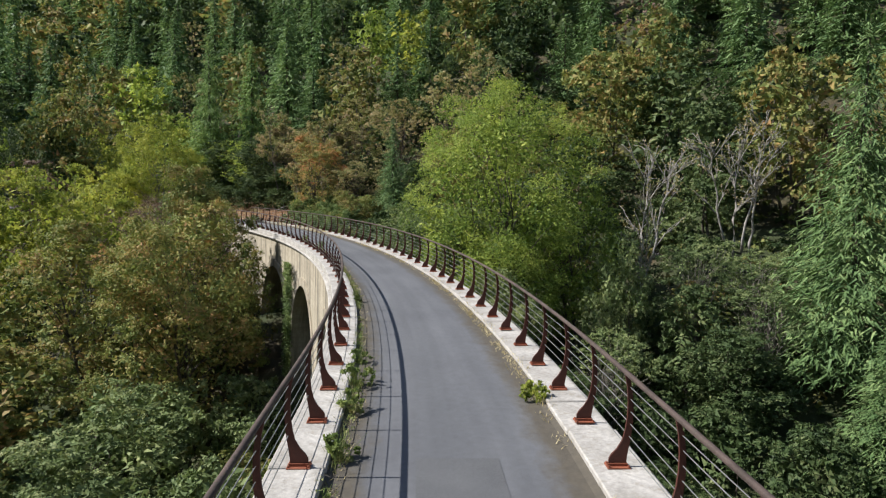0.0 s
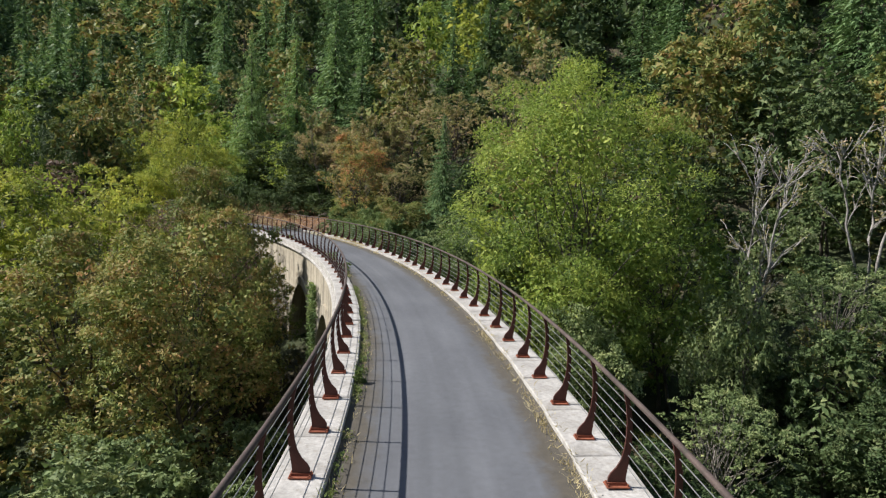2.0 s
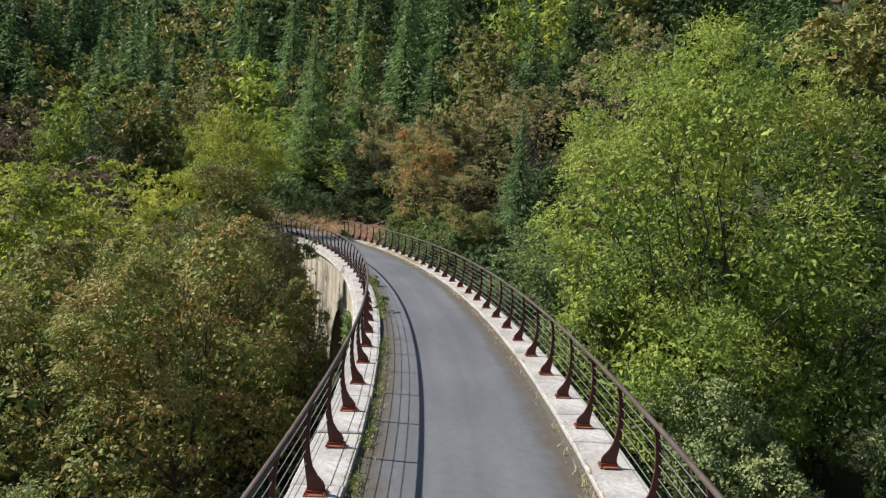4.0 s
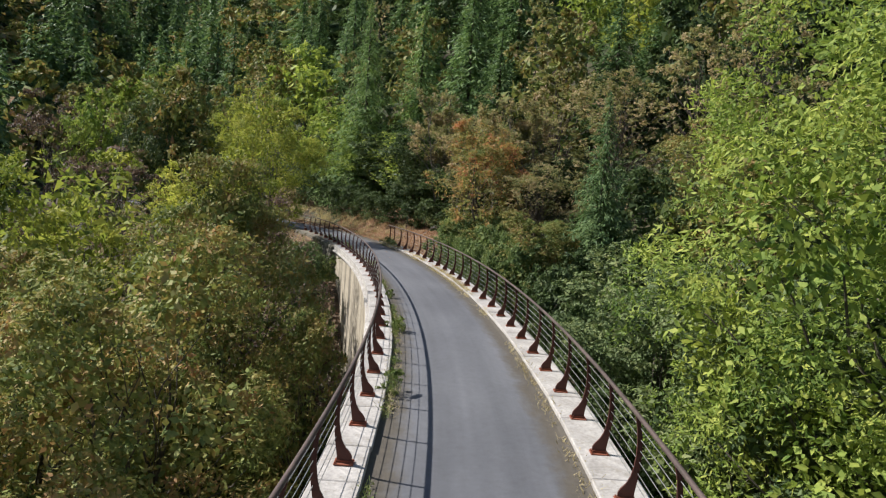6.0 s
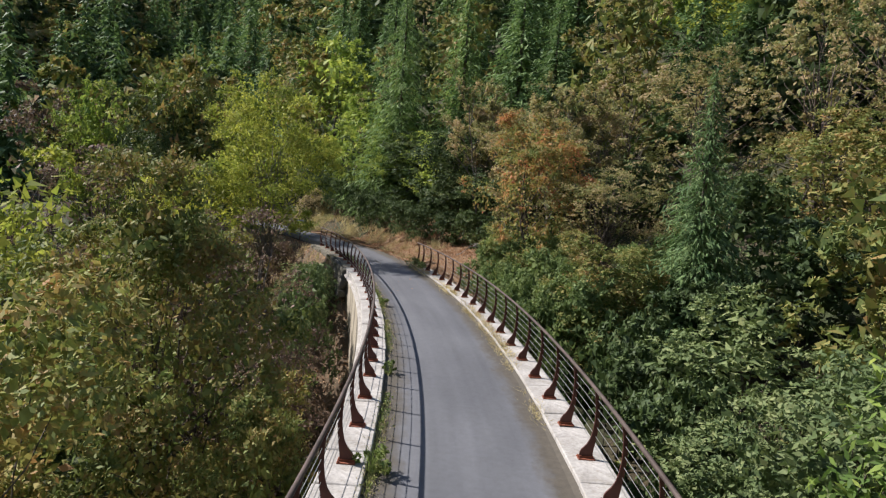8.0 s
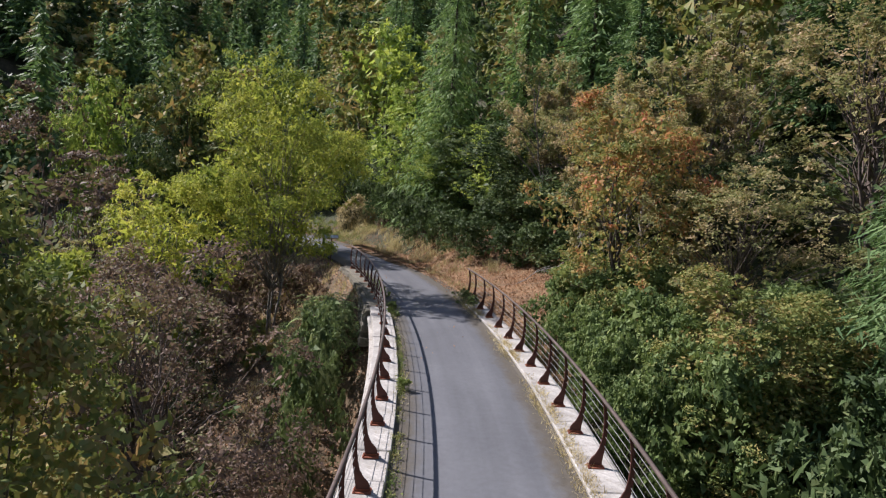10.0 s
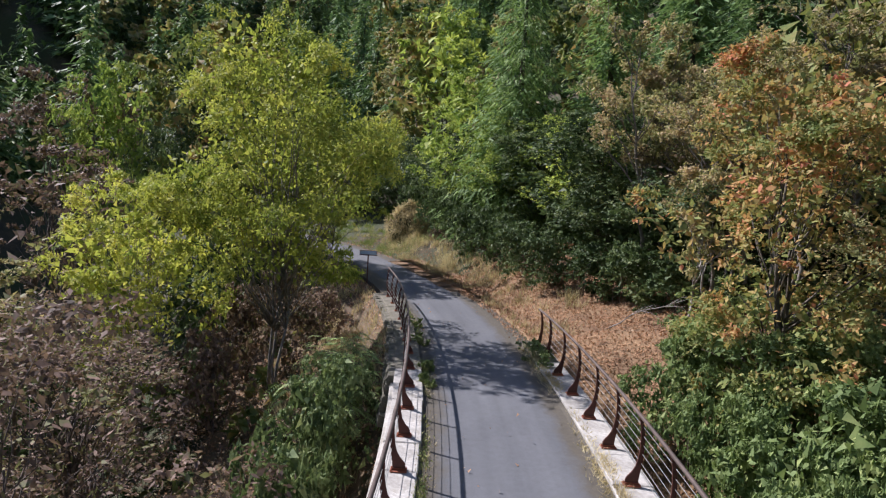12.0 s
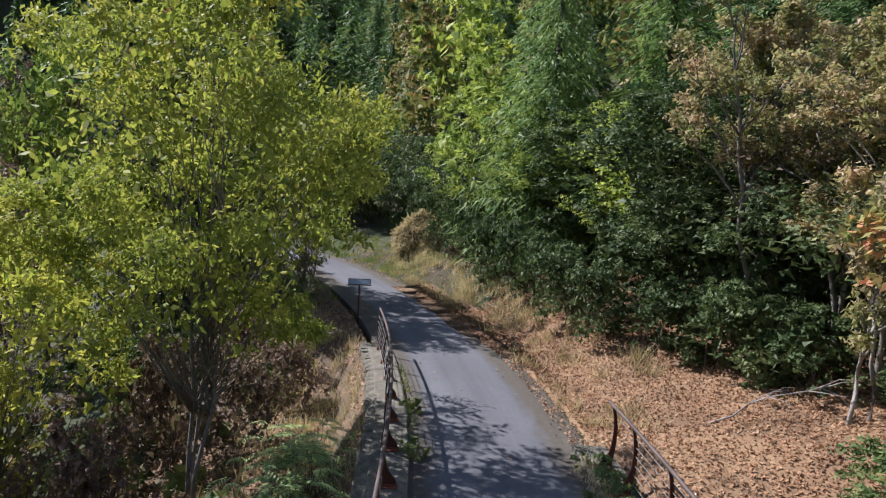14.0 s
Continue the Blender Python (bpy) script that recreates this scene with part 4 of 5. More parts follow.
for x, y, w in ((13.0, 21.5, 4.6), (16.5, 19.5, 4.6), (11.0, 18.0, 4.2), (15.2, 24.5, 4.6), (10.2, 23.2, 4.2), (19.5, 20.5, 4.8), (9.2, 15.5, 4.0)):
    plant(bush_kind("dark", 0), x, y, None, w, category="bush", scale=1.0)
planted += [(18.5, 33.5, 2.0), (15.5, 33.0, 1.5)]
for x, y, top, w in ((18.5, 33.0, -1.0, 5.0), (15.5, 31.0, -2.0, 5.0), (21.5, 33.0, -0.5, 5.0), (12.0, 29.0, -3.0, 5.0), (17.5, 28.0, -3.5, 5.0), (23.0, 36.5, 1.0, 4.5), (16.5, 36.0, 0.5, 4.5), (12.0, 36.0, 0.5, 4.5)):
    plant(bush_kind("dark", 0), x, y, top, w, category="bush")
plant(spruce_kind("near", 2), 20.6, 26.5, 11.5, 9.5)
plant(spruce_kind("near", 0), 18.6, 20.0, -1.0, 5.6)
plant(T("dark", "mid", 0), 13.0, 44.0, 4.5, 8.0)
plant(T("dark", "mid", 1), 19.0, 48.5, 13.5, 9.0)
plant(spruce_kind("mid", 0), 25.0, 50.0, 15.0, 7.0)
# bushes by the end of the viaduct, by station and distance from the right line of posts
for s, d, top, w in ((60.4, 6.0, 2.3, 3.0), (62.0, 4.9, 2.6, 3.0), (63.6, 4.0, 2.8, 2.8), (65.2, 3.3, 2.6, 2.6), (67.0, 2.4, 2.8, 2.4), (69.0, 2.1, 3.0, 2.4), (71.2, 2.0, 3.2, 2.4), (73.6, 2.0, 3.4, 2.4), (76.2, 2.1, 3.4, 2.4), (79.0, 2.4, 3.8, 2.6), (82.4, 3.0, 4.0, 2.6), (84.6, 4.4, 4.4, 3.0), (86.4, 4.6, 4.8, 3.4), (89.0, 4.6, 4.4, 3.0), (65.0, 5.6, 4.0, 3.4), (69.0, 4.8, 4.4, 3.4)):
    p = on_line(s, -HALF - d)
    plant(bush_kind("dark", 0), p.x, p.y, top, w, category="bush")
for s, d, top, w in ((58.4, 6.0, 2.2, 2.8), (56.8, 3.6, 1.7, 2.8), (55.0, 2.4, 1.4, 2.6), (52.6, 2.4, 1.2, 2.6), (50.0, 2.5, 1.0, 2.6), (47.5, 2.5, 0.7, 2.6), (53.5, 4.2, 2.2, 4.2), (50.5, 3.6, 1.8, 4.0), (47.0, 3.8, 1.5, 4.0), (43.5, 3.8, 0.6, 4.0), (40.0, 4.2, -0.2, 4.0), (36.5, 4.4, -0.8, 4.0), (32.5, 4.6, -1.4, 4.0), (49.0, 6.8, 2.4, 4.4), (45.0, 7.2, 1.6, 4.4)):
    p = on_line(s, -HALF - d)
    plant(bush_kind("dark" if s < 46 else "shrub", 0), p.x, p.y, top, w, category="bush")
for s, d, top, w in ((57.6, 1.7, 0.15, 2.4), (55.6, 1.9, 0.1, 2.4), (53.0, 2.2, -0.4, 2.6), (63.5, 6.5, -1.4, 2.4)):
    p = on_line(s, HALF + d)
    plant(bush_kind("green", 0), p.x, p.y, top, w, category="bush")

for s, d, top, w in ((81.4, 2.7, 1.6, 1.6), (77.6, 2.6, 1.3, 1.5), (73.4, 2.5, 1.2, 1.7), (69.6, 2.6, 1.0, 1.5)):
    p = on_line(s, -HALF - d)
    plant(bush_kind("brown", 0), p.x, p.y, top, w, category="bush")
for s, d, top, w in ((64.5, 3.2, 0.4, 2.2), (67.2, 2.4, 0.3, 1.8), (66.0, 5.2, 0.6, 2.6), (70.0, 4.0, 0.7, 2.2), (61.5, 5.6, -0.2, 2.6)):
    p = on_line(s, HALF + d)
    plant(bush_kind("brown", 0), p.x, p.y, top, w, category="bush")


def pinnate_shrub(seed, tall, fronds=46, pairs=9):
    """Arching stems that carry feathered leaves."""
    g = np.random.default_rng(seed)
    pieces, leaves = [], []
    for k in range(fronds):
        a = g.uniform(0, 2 * math.pi)
        way = np.array([math.cos(a), math.sin(a), 0.0])
        foot = np.array([*g.normal(0, 0.35, 2), 0.0])
        start = foot + np.array([0, 0, tall * g.uniform(0.3, 0.85)]) + way * tall * g.uniform(0.05, 0.35)
        if k % 4 == 0:
            pieces.append(tube(bent(g, foot - np.array([0, 0, 0.3]), start, 4, 0.04), [0.016, 0.013, 0.01, 0.007], 5))
        long = g.uniform(0.45, 0.8)
        t = np.linspace(0.12, 1, pairs)
        line = start + way * (t * long)[:, None] + np.array([0, 0, 1.0]) * (0.28 * long * t - 0.5 * long * t ** 2)[:, None]
        pieces.append(tube(line, [0.005] * pairs, 4))
        side = np.array([-way[1], way[0], 0.0])
        for sign in (-1, 1):
            w = (0.07 + 0.10 * np.sin(t * math.pi * 0.9))[:, None]
            tip = line + side * sign * w + way * w * 0.45 - np.array([0, 0, 0.25]) * w
            up = way * 0.028
            belly = (line + tip) / 2 + np.array([0, 0, 0.012])
            leaves.append(np.stack([line, belly + up, tip, belly - up], 1))
    return {"name": "shrub", "trunk": mesh_of("stems", *joined(pieces), TWIG, True), "crown": loose_mesh("crown", np.concatenate(leaves), L_FROND), "height": tall * 1.05, "width": tall * 1.7}


FROND = [kind_of(pinnate_shrub(170 + i, 1.5), "light green shrub with feathered leaves by the wall", "feathery shrubs") for i in range(2)]
for i, (s, d, top) in enumerate(((57.6, 1.5, 0.2), (59.0, 1.3, 0.35), (60.2, 1.9, 0.15), (61.4, 1.2, 0.1), (62.6, 1.9, -0.1), (58.2, 2.6, -0.1))):
    p = on_line(s, HALF + d)
    plant(FROND[i % 2], p.x, p.y, top, 2.0, category="shrub")

# ---- the woods ----
wood = random.Random(3)


def free(x, y, r):
    return all((x - a) ** 2 + (y - b) ** 2 > (0.56 * (r + c)) ** 2 for a, b, c in planted)


def sow(count, x0, x1, y0, y1, pick, keep, near_road=5.0, tries=6000, category="tree"):
    made = 0
    for _ in range(tries):
        if made >= count:
            break
        x, y = wood.uniform(x0, x1), wood.uniform(y0, y1)
        u = 0.45 * x + 0.89 * y
        if not keep(x, y, u):
            continue
        kind, scale = pick(x, y, u)
        r = kind["width"] * scale / 2
        s, off = nearest(np.array([x]), np.array([y]))
        if abs(off[0]) < near_road + r * 0.75 or (s[0] > 44 and 0 < off[0] < 24 and category == "tree") or (50 < s[0] < 74 and -13 < off[0] < 0) or not free(x, y, r):
            continue
        z = float(terrain(np.array([x]), np.array([y]))[0])
        plant(kind, x, y, z + kind["height"] * scale, kind["width"] * scale, category=category)
        made += 1


def chosen(table):
    r = wood.random()
    for share, value in table:
        r -= share
        if r < 0:
            return value
    return table[-1][1]


def upper(x, y, u):
    grade = "mid" if y + abs(x) * 0.3 < 70 else "far"
    firs = 0.18 + 0.42 * float(step(60, 72, np.array(u)))
    sort = "spruce" if wood.random() < firs else chosen([(0.28, "dark"), (0.07, "yellow"), (0.30, "olive"), (0.19, "tan"), (0.08, "green"), (0.08, "brown")])
    if sort == "spruce":
        return spruce_kind(grade, wood.randrange(3 if grade == "far" else 2)), wood.uniform(0.85, 1.2)
    return T(sort, grade, wood.randrange(2)), wood.uniform(0.8, 1.05)


def lower(x, y, u):
    if x > 2 and y < 42:
        return T(chosen([(1.0 if y < 29 else 0.6, "dark"), (0.4, "olive")]), "mid", wood.randrange(2)), wood.uniform(0.6, 0.85) * (0.62 if y < 28 and x < 16 else 1.0)
    sort = chosen([(0.34, "olive"), (0.22, "dark"), (0.12, "brown"), (0.1, "tan"), (0.14, "green"), (0.08, "yellow")])
    return T(sort, "mid", wood.randrange(2)), wood.uniform(0.7, 1.02)


def low(x, y, u):
    return bush_kind(chosen([(0.4, "dark"), (0.3, "green"), (0.15, "brown"), (0.15, "olive")]), 0), wood.uniform(0.8, 1.5)


def seen_side(x, y):
    return y > -2 and x < 0.78 * (y + 12) + 8 and x > -2.6 * (y + 4) - 6


sow(128, -80, 60, 52, 125, upper, lambda x, y, u: u > 53 and seen_side(x, y), 7.0)
sow(65, -75, 42, 10, 90, lower, lambda x, y, u: u <= 55 and seen_side(x, y) and not (y < 29 and -24 < x < 0), 4.0)
sow(46, -27, -4.5, 5, 31, lambda x, y, u: (bush_kind(chosen([(0.75, "green"), (0.25, "olive")]), 0), wood.uniform(0.9, 1.7)), lambda x, y, u: True, 2.6, category="bush")
sow(56, -45, 32, 6, 76, low, lambda x, y, u: u < 56 and seen_side(x, y), 2.6, category="bush")


def far_woods():
    """The woods that close the valley, too many to count: spruces and round crowns in one mesh."""
    g = np.random.default_rng(77)
    quads = []
    a = conifer(201, 15, 7.4, L_NEEDLE, 20, 4, 0.74, 0.19)["crown"]
    co = np.zeros(len(a.vertices) * 3, np.float32)
    a.vertices.foreach_get("co", co)
    spruce = co.reshape(-1, 3, 3)
    c, r, lean, lobes = crown_clumps(g, 12, 8, 1.0, 80)
    p, d = clump_points(g, c, r, 1100, 0.85, lean)
    rounded = np.concatenate([leaf_faces(g, p, d, 0.7, 0.6), inner_leaves(g, lobes, 90, 1.5)])
    spots = []
    for _ in range(9000):
        x, y = g.uniform(-150, 90), g.uniform(20, 185)
        u = 0.45 * x + 0.89 * y
        far = (y > 122 and x > -150) or x < -78 or u > 118
        if not far or not (y > 20 and x < 0.8 * (y + 12) and x > -3.2 * (y + 4) - 20):
            continue
        if any((x - q[0]) ** 2 + (y - q[1]) ** 2 < 29 for q in spots):
            continue
        spots.append((x, y))
        if len(spots) >= 620:
            break
    far_spots = []
    for _ in range(4000):
        x, y = g.uniform(-260, 60), g.uniform(60, 260)
        if (x > -150 and y < 185) or x > 0.8 * y or any((x - q[0]) ** 2 + (y - q[1]) ** 2 < 90 for q in far_spots):
            continue
        far_spots.append((x, y))
        if len(far_spots) >= 260:
            break
    near_count = len(spots)
    xs, ys = np.array(spots + far_spots).T
    zs = terrain(xs, ys)
    kinds = ([], [], [], [])
    for i, (x, y, z) in enumerate(zip(xs, ys, zs)):
        k = int(np.searchsorted([0.52, 0.72, 0.9], g.random()))
        t = g.uniform(0, 2 * math.pi)
        m = np.array([[math.cos(t), -math.sin(t), 0], [math.sin(t), math.cos(t), 0], [0, 0, 1]]) * (g.uniform(1.0, 1.5) if k == 0 else g.uniform(0.95, 1.35))
        far = i >= near_count
        m = m * (1.5 if far else 1.0)
        kinds[k].append((rounded if k else spruce)[::2 if far else 1] @ m.T.astype(np.float32) + np.array([x, y, z], np.float32))
    for k, (name, mat) in enumerate((("far_spruces", L_NEEDLE), ("far_trees", L_DARK), ("far_trees", L_OLIVE), ("far_trees", L_TAN))):
        ob = new(name, loose_mesh(name, np.concatenate(kinds[k]), mat))
        tagged(ob, "distant wooded hillside closing the valley", "woods", kind="stuff")


far_woods()


def understory():
    """Low growth over the valley sides: brambles, ferns and saplings that nobody could count."""
    g = np.random.default_rng(9)
    n = 7600
    x, y = g.uniform(-60, 62, n), g.uniform(4, 92, n)
    s, off = nearest(x, y)
    keep = (np.abs(off) > 3.0) & ~((s > 56) & (off < 0) & (off > -9)) & ~((s > 57) & (np.abs(off) < 4.5))
    x, y = x[keep], y[keep]
    c = np.stack([x, y, terrain(x, y) + 0.25], 1)
    r = g.uniform(0.35, 0.9, len(c))
    for name, mat, part_of, label in (("undergrowth", L_DARK, slice(0, None, 2), "dark brambles and ferns under the trees"), ("dry_undergrowth", L_OLIVE, slice(1, None, 2), "olive and brown low growth under the trees")):
        p, d = clump_points(g, c[part_of], r[part_of], 66000)
        tagged(new(name, loose_mesh(name, leaf_faces(g, p, d, 0.36, 0.6), mat)), label, "undergrowth", kind="stuff")


understory()


def slope_growth():
    """Scrub between the trees of the upper slope."""
    g = np.random.default_rng(19)
    n = 3600
    x, y = g.uniform(-75, 60, n), g.uniform(62, 125, n)
    s, off = nearest(x, y)
    keep = (np.abs(off) > 9.0) & (x < 0.8 * (y + 12)) & (0.45 * x + 0.89 * y > 52)
    x, y = x[keep], y[keep]
    p, d = clump_points(g, np.stack([x, y, terrain(x, y) + 0.5], 1), g.uniform(0.7, 1.6, len(x)), 60000)
    tagged(new("slope_scrub", loose_mesh("slope_scrub", leaf_faces(g, p, d, 0.5, 0.6), L_SHRUB)), "dark green scrub between the trees of the slope", "undergrowth", kind="stuff")


slope_growth()

# ---- small growth and things along the road ----
def blades(g, foot, tall, wide=0.018, lean=0.5):
    """Grass blades and stalks that stand on the given places."""
    n = len(foot)
    a = g.uniform(0, 2 * math.pi, n)
    side = np.stack([np.cos(a), np.sin(a), np.zeros(n)], 1)
    h = (tall * g.uniform(0.4, 1.3, n))[:, None]
    tip = foot + np.array([0, 0, 1.0]) * h + g.normal(0, lean, (n, 3)) * h * np.array([1, 1, 0.25])
    return np.stack([foot - side * wide * 0.5, tip, foot + side * wide * 0.5], 1)


def along_kerb(g, sign, s0, s1, patches, per, inset, width):
    """Places in uneven patches along a kerb's foot."""
    s = g.uniform(s0, s1, patches)
    keep = (np.sin(s * 0.9 + sign) + np.sin(s * 0.37 + 2 * sign) + g.normal(0, 0.6, patches)) > -0.7
    s = s[keep]
    s = np.repeat(s, per) + g.normal(0, 0.16, len(s) * per)
    off = sign * (HALF - inset + g.normal(0, width, len(s)))
    h = np.interp(s, STATIONS, HEAD)
    x = np.interp(s, STATIONS, LINE_X) - np.cos(h) * (off + HALF)
    y = np.interp(s, STATIONS, LINE_Y) - np.sin(h) * (off + HALF)
    z = np.where(np.abs(off) > HALF - 0.3, KERB - 0.02, 0.02)
    return np.stack([x, y, z], 1)


gw = np.random.default_rng(21)
spots = along_kerb(gw, 1, -8, 66, 330, 20, 0.36, 0.045)
weeds = np.concatenate([blades(gw, spots, 0.09, 0.012), leaf_faces(gw, spots[::2] + gw.uniform(0, 0.07, spots[::2].shape), unit(gw.normal(0, 1, spots[::2].shape)), 0.045, 0.7)])
tagged(new("weeds", loose_mesh("weeds", weeds, L_GRASS)), "green weeds and grass in the kerb joint", "weeds", kind="stuff")
spots = along_kerb(gw, -1, -6, 60, 300, 20, 0.36, 0.07)
tagged(new("dry_grass", loose_mesh("dry_grass", blades(gw, along_kerb(gw, 1, -8, 66, 240, 20, 0.40, 0.08), 0.06, 0.014, 0.9), L_DRY)), "dry straw-coloured grass among the kerb weeds", "grass", kind="stuff")
tagged(new("dry_grass", loose_mesh("dry_grass", blades(gw, spots, 0.07, 0.016, 0.9), L_DRY)), "short straw-coloured grass along the kerb", "grass", kind="stuff")
spots = along_kerb(gw, -1, 40, 60, 190, 28, 0.24, 0.08)
tagged(new("dry_grass", loose_mesh("dry_grass", blades(gw, spots, 0.09, 0.016, 0.9), L_DRY)), "straw-coloured grass creeping over the kerb", "grass", kind="stuff")


def weed_plant(s, off, tall, width, leaves, mat, label):
    g = np.random.default_rng(int(s * 10))
    p = on_line(s, off)
    c, r, lean, lobes = crown_clumps(g, tall, width, 0.0, 16, 0.16)
    q, d = clump_points(g, c, r, leaves, 0.85, lean)
    q[:, 2] = np.maximum(q[:, 2], 0.03)
    ob = new("weed", loose_mesh("weed", np.concatenate([leaf_faces(g, q, d, 0.07, 0.5), blades(g, g.normal(0, width * 0.15, (60, 3)) * np.array([1, 1, 0]), tall * 1.2, 0.012, 0.3)]), mat))
    ob.matrix_world = pose(p.x, p.y, 0.0)
    tagged(ob, label, "weed", "weeds by the kerbs")


for s, w in ((0.5, 0.35), (2.3, 0.4), (3.6, 0.5), (5.1, 0.3), (12.0, 0.25), (28.1, 0.5), (33.7, 0.45), (39.0, 0.3), (47.5, 0.3)):
    weed_plant(s, HALF - 0.4, w * 0.8, w, 420, L_GRASS, "leafy green weed growing at the kerb")
for s, w in ((2.7, 0.4), (3.2, 0.35)):
    weed_plant(s, -HALF + 0.36, w * 0.5, w, 380, L_YELLOW, "yellow-green weed growing at the kerb")
for s, w in ((57.8, 0.5), (58.6, 0.7), (59.6, 0.6)):
    weed_plant(s, -HALF + 0.2, w * 0.7, w, 800, L_BRAMBLE, "tall green weed at the bridge end")
for s, w in ((56.0, 0.4), (57.2, 0.45), (60.0, 0.5), (62.5, 0.4)):
    weed_plant(s, HALF - 0.4, w * 0.6, w, 600, L_GRASS, "tall green weed at the bridge end")

# the repaired square of asphalt
patch = ribbon(-3.5, 0.4, [(0.49, 0.021), (-0.5, 0.021)], 0.5, False, ASPHALT, "road_patch")
DARK_PATCH = rough_material("fresh_asphalt", (0.105, 0.108, 0.113), (0.135, 0.138, 0.143), 1.2, 0.9, 0.4, 70.0)
patch.materials.clear()
patch.materials.append(DARK_PATCH)
tagged(new("road_patch", patch), "darker repaired square in the asphalt", "road patch", kind="structure")


# fallen leaves on the bank and along the road
def litter(count, s0, s1, o0, o1, size, power=1.0):
    g = np.random.default_rng(int(s0 * 7 + count))
    s = g.uniform(s0, s1, count)
    off = o0 + (o1 - o0) * g.random(count) ** power
    h = np.interp(s, STATIONS, HEAD)
    x = np.interp(s, STATIONS, LINE_X) - np.cos(h) * (off + HALF)
    y = np.interp(s, STATIONS, LINE_Y) - np.sin(h) * (off + HALF)
    z = np.maximum(terrain(x, y), np.where(np.abs(off) < 1.85, 0.012, -9)) + g.uniform(0.02, 0.06, count) + 0.05 * (off < -2)
    out = unit(g.normal(0, 1, (count, 3)) * np.array([1, 1, 0.2]))
    return leaf_faces(g, np.stack([x, y, z], 1), out * 0.3, size, 0.75, 2.2, 0.0)


LITTER_BED = rough_material("bed_of_fallen_leaves", (0.19, 0.112, 0.058), (0.36, 0.235, 0.125), 0.8, 0.95, 0.7, 26.0, spots=(0.10, 0.062, 0.035))
bed_s, bed_o = np.arange(53.0, 80.1, 0.25), np.linspace(-1.75, -10.5, 36)
verts = []
for a in bed_s:
    for c in bed_o:
        shy = 0.9 * math.sin(a * 1.3 + c) + 0.5 * math.sin(a * 2.9)
        c2 = c + (shy * 0.5 if c < -9 else 0)
        q = on_line(a, c2 * (1 - 0.72 * float(step(62, 72, np.array(a))) * (c < -2.5)))
        low = float(terrain(np.array([q.x]), np.array([q.y]))[0])
        verts.append((q.x, q.y, low + (0.06 if -10 < c < -1.8 else -0.15)))
k = len(bed_o)
bed = [(i * k + j, i * k + j + 1, (i + 1) * k + j + 1, (i + 1) * k + j) for i in range(len(bed_s) - 1) for j in range(k - 1)]
tagged(new("leaf_bed", mesh_of("leaf_bed", verts, bed, LITTER_BED, True)), "bed of tan fallen leaves on the bank", "leaves", kind="stuff")
verts = []
left_s, left_o = np.arange(51.5, 80.1, 0.5), np.linspace(2.05, 8.4, 22)
for a in left_s:
    for c in left_o:
        q = on_line(a, c)
        low = float(terrain(np.array([q.x]), np.array([q.y]))[0])
        verts.append((q.x, q.y, low + (0.02 if c < 7.6 and 52.2 < a < 79.2 else -0.6)))
k = len(left_o)
bed = [(i * k + j, (i + 1) * k + j, (i + 1) * k + j + 1, i * k + j + 1) for i in range(len(left_s) - 1) for j in range(k - 1)]
SLOPE_BED = rough_material("earth_and_dead_leaves", (0.085, 0.06, 0.036), (0.21, 0.14, 0.078), 1.1, 0.95, 0.8, 24.0, spots=(0.055, 0.06, 0.025))
tagged(new("leaf_bed", mesh_of("leaf_bed", verts, bed, SLOPE_BED, True)), "brown earth and dead leaves below the wall", "leaves", kind="stuff")
fallen = np.concatenate([litter(52000, 53.2, 74, -2.0, -9.0, 0.066), litter(2600, 60.5, 78, -1.5, -2.3, 0.06), litter(7000, 66, 90, -1.5, -6.0, 0.075), litter(150, 50, 80, -1.75, 1.75, 0.055),
                         litter(24000, 50, 80, 2.05, 9.0, 0.08)])
tagged(new("fallen_leaves", loose_mesh("fallen_leaves", fallen, L_LITTER)), "tan and orange fallen leaves on the bank", "leaves", kind="stuff")


def tufts(count, s0, s1, o0, o1, tall, mat, label, seed, per=34):
    g = np.random.default_rng(seed)
    s, off = g.uniform(s0, s1, count), g.uniform(min(o0, o1), max(o0, o1), count)
    s, off = np.repeat(s, per) + g.normal(0, 0.13, count * per), np.repeat(off, per) + g.normal(0, 0.13, count * per)
    h = np.interp(s, STATIONS, HEAD)
    x = np.interp(s, STATIONS, LINE_X) - np.cos(h) * (off + HALF)
    y = np.interp(s, STATIONS, LINE_Y) - np.sin(h) * (off + HALF)
    q = blades(g, np.stack([x, y, terrain(x, y) - 0.02], 1), tall, 0.03, 0.45)
    tagged(new("grass_tufts", loose_mesh("grass_tufts", q, mat)), label, "grass", kind="stuff")


tufts(90, 61, 84, -2.0, -3.4, 0.34, L_DRY, "dry straw grass along the road's edge", 31)
tufts(90, 64, 86, -3.0, -4.6, 0.45, L_DRY, "dry straw grass on the bank", 32)
tufts(150, 55, 76, 2.4, 6.5, 0.42, L_DRY, "dry brown grass below the wall", 36, 26)
tufts(120, 76, 100, 2.0, 5.0, 0.3, L_GRASS, "green grass verge in the shade", 33)
tufts(60, 60, 70, 2.4, 4.6, 0.3, L_DRY, "dry grass on the slope beside the wall", 34, 24)
tufts(260, 82, 102, -2.0, -6.5, 0.3, L_GRASS, "green grass verge beyond the bend", 35)


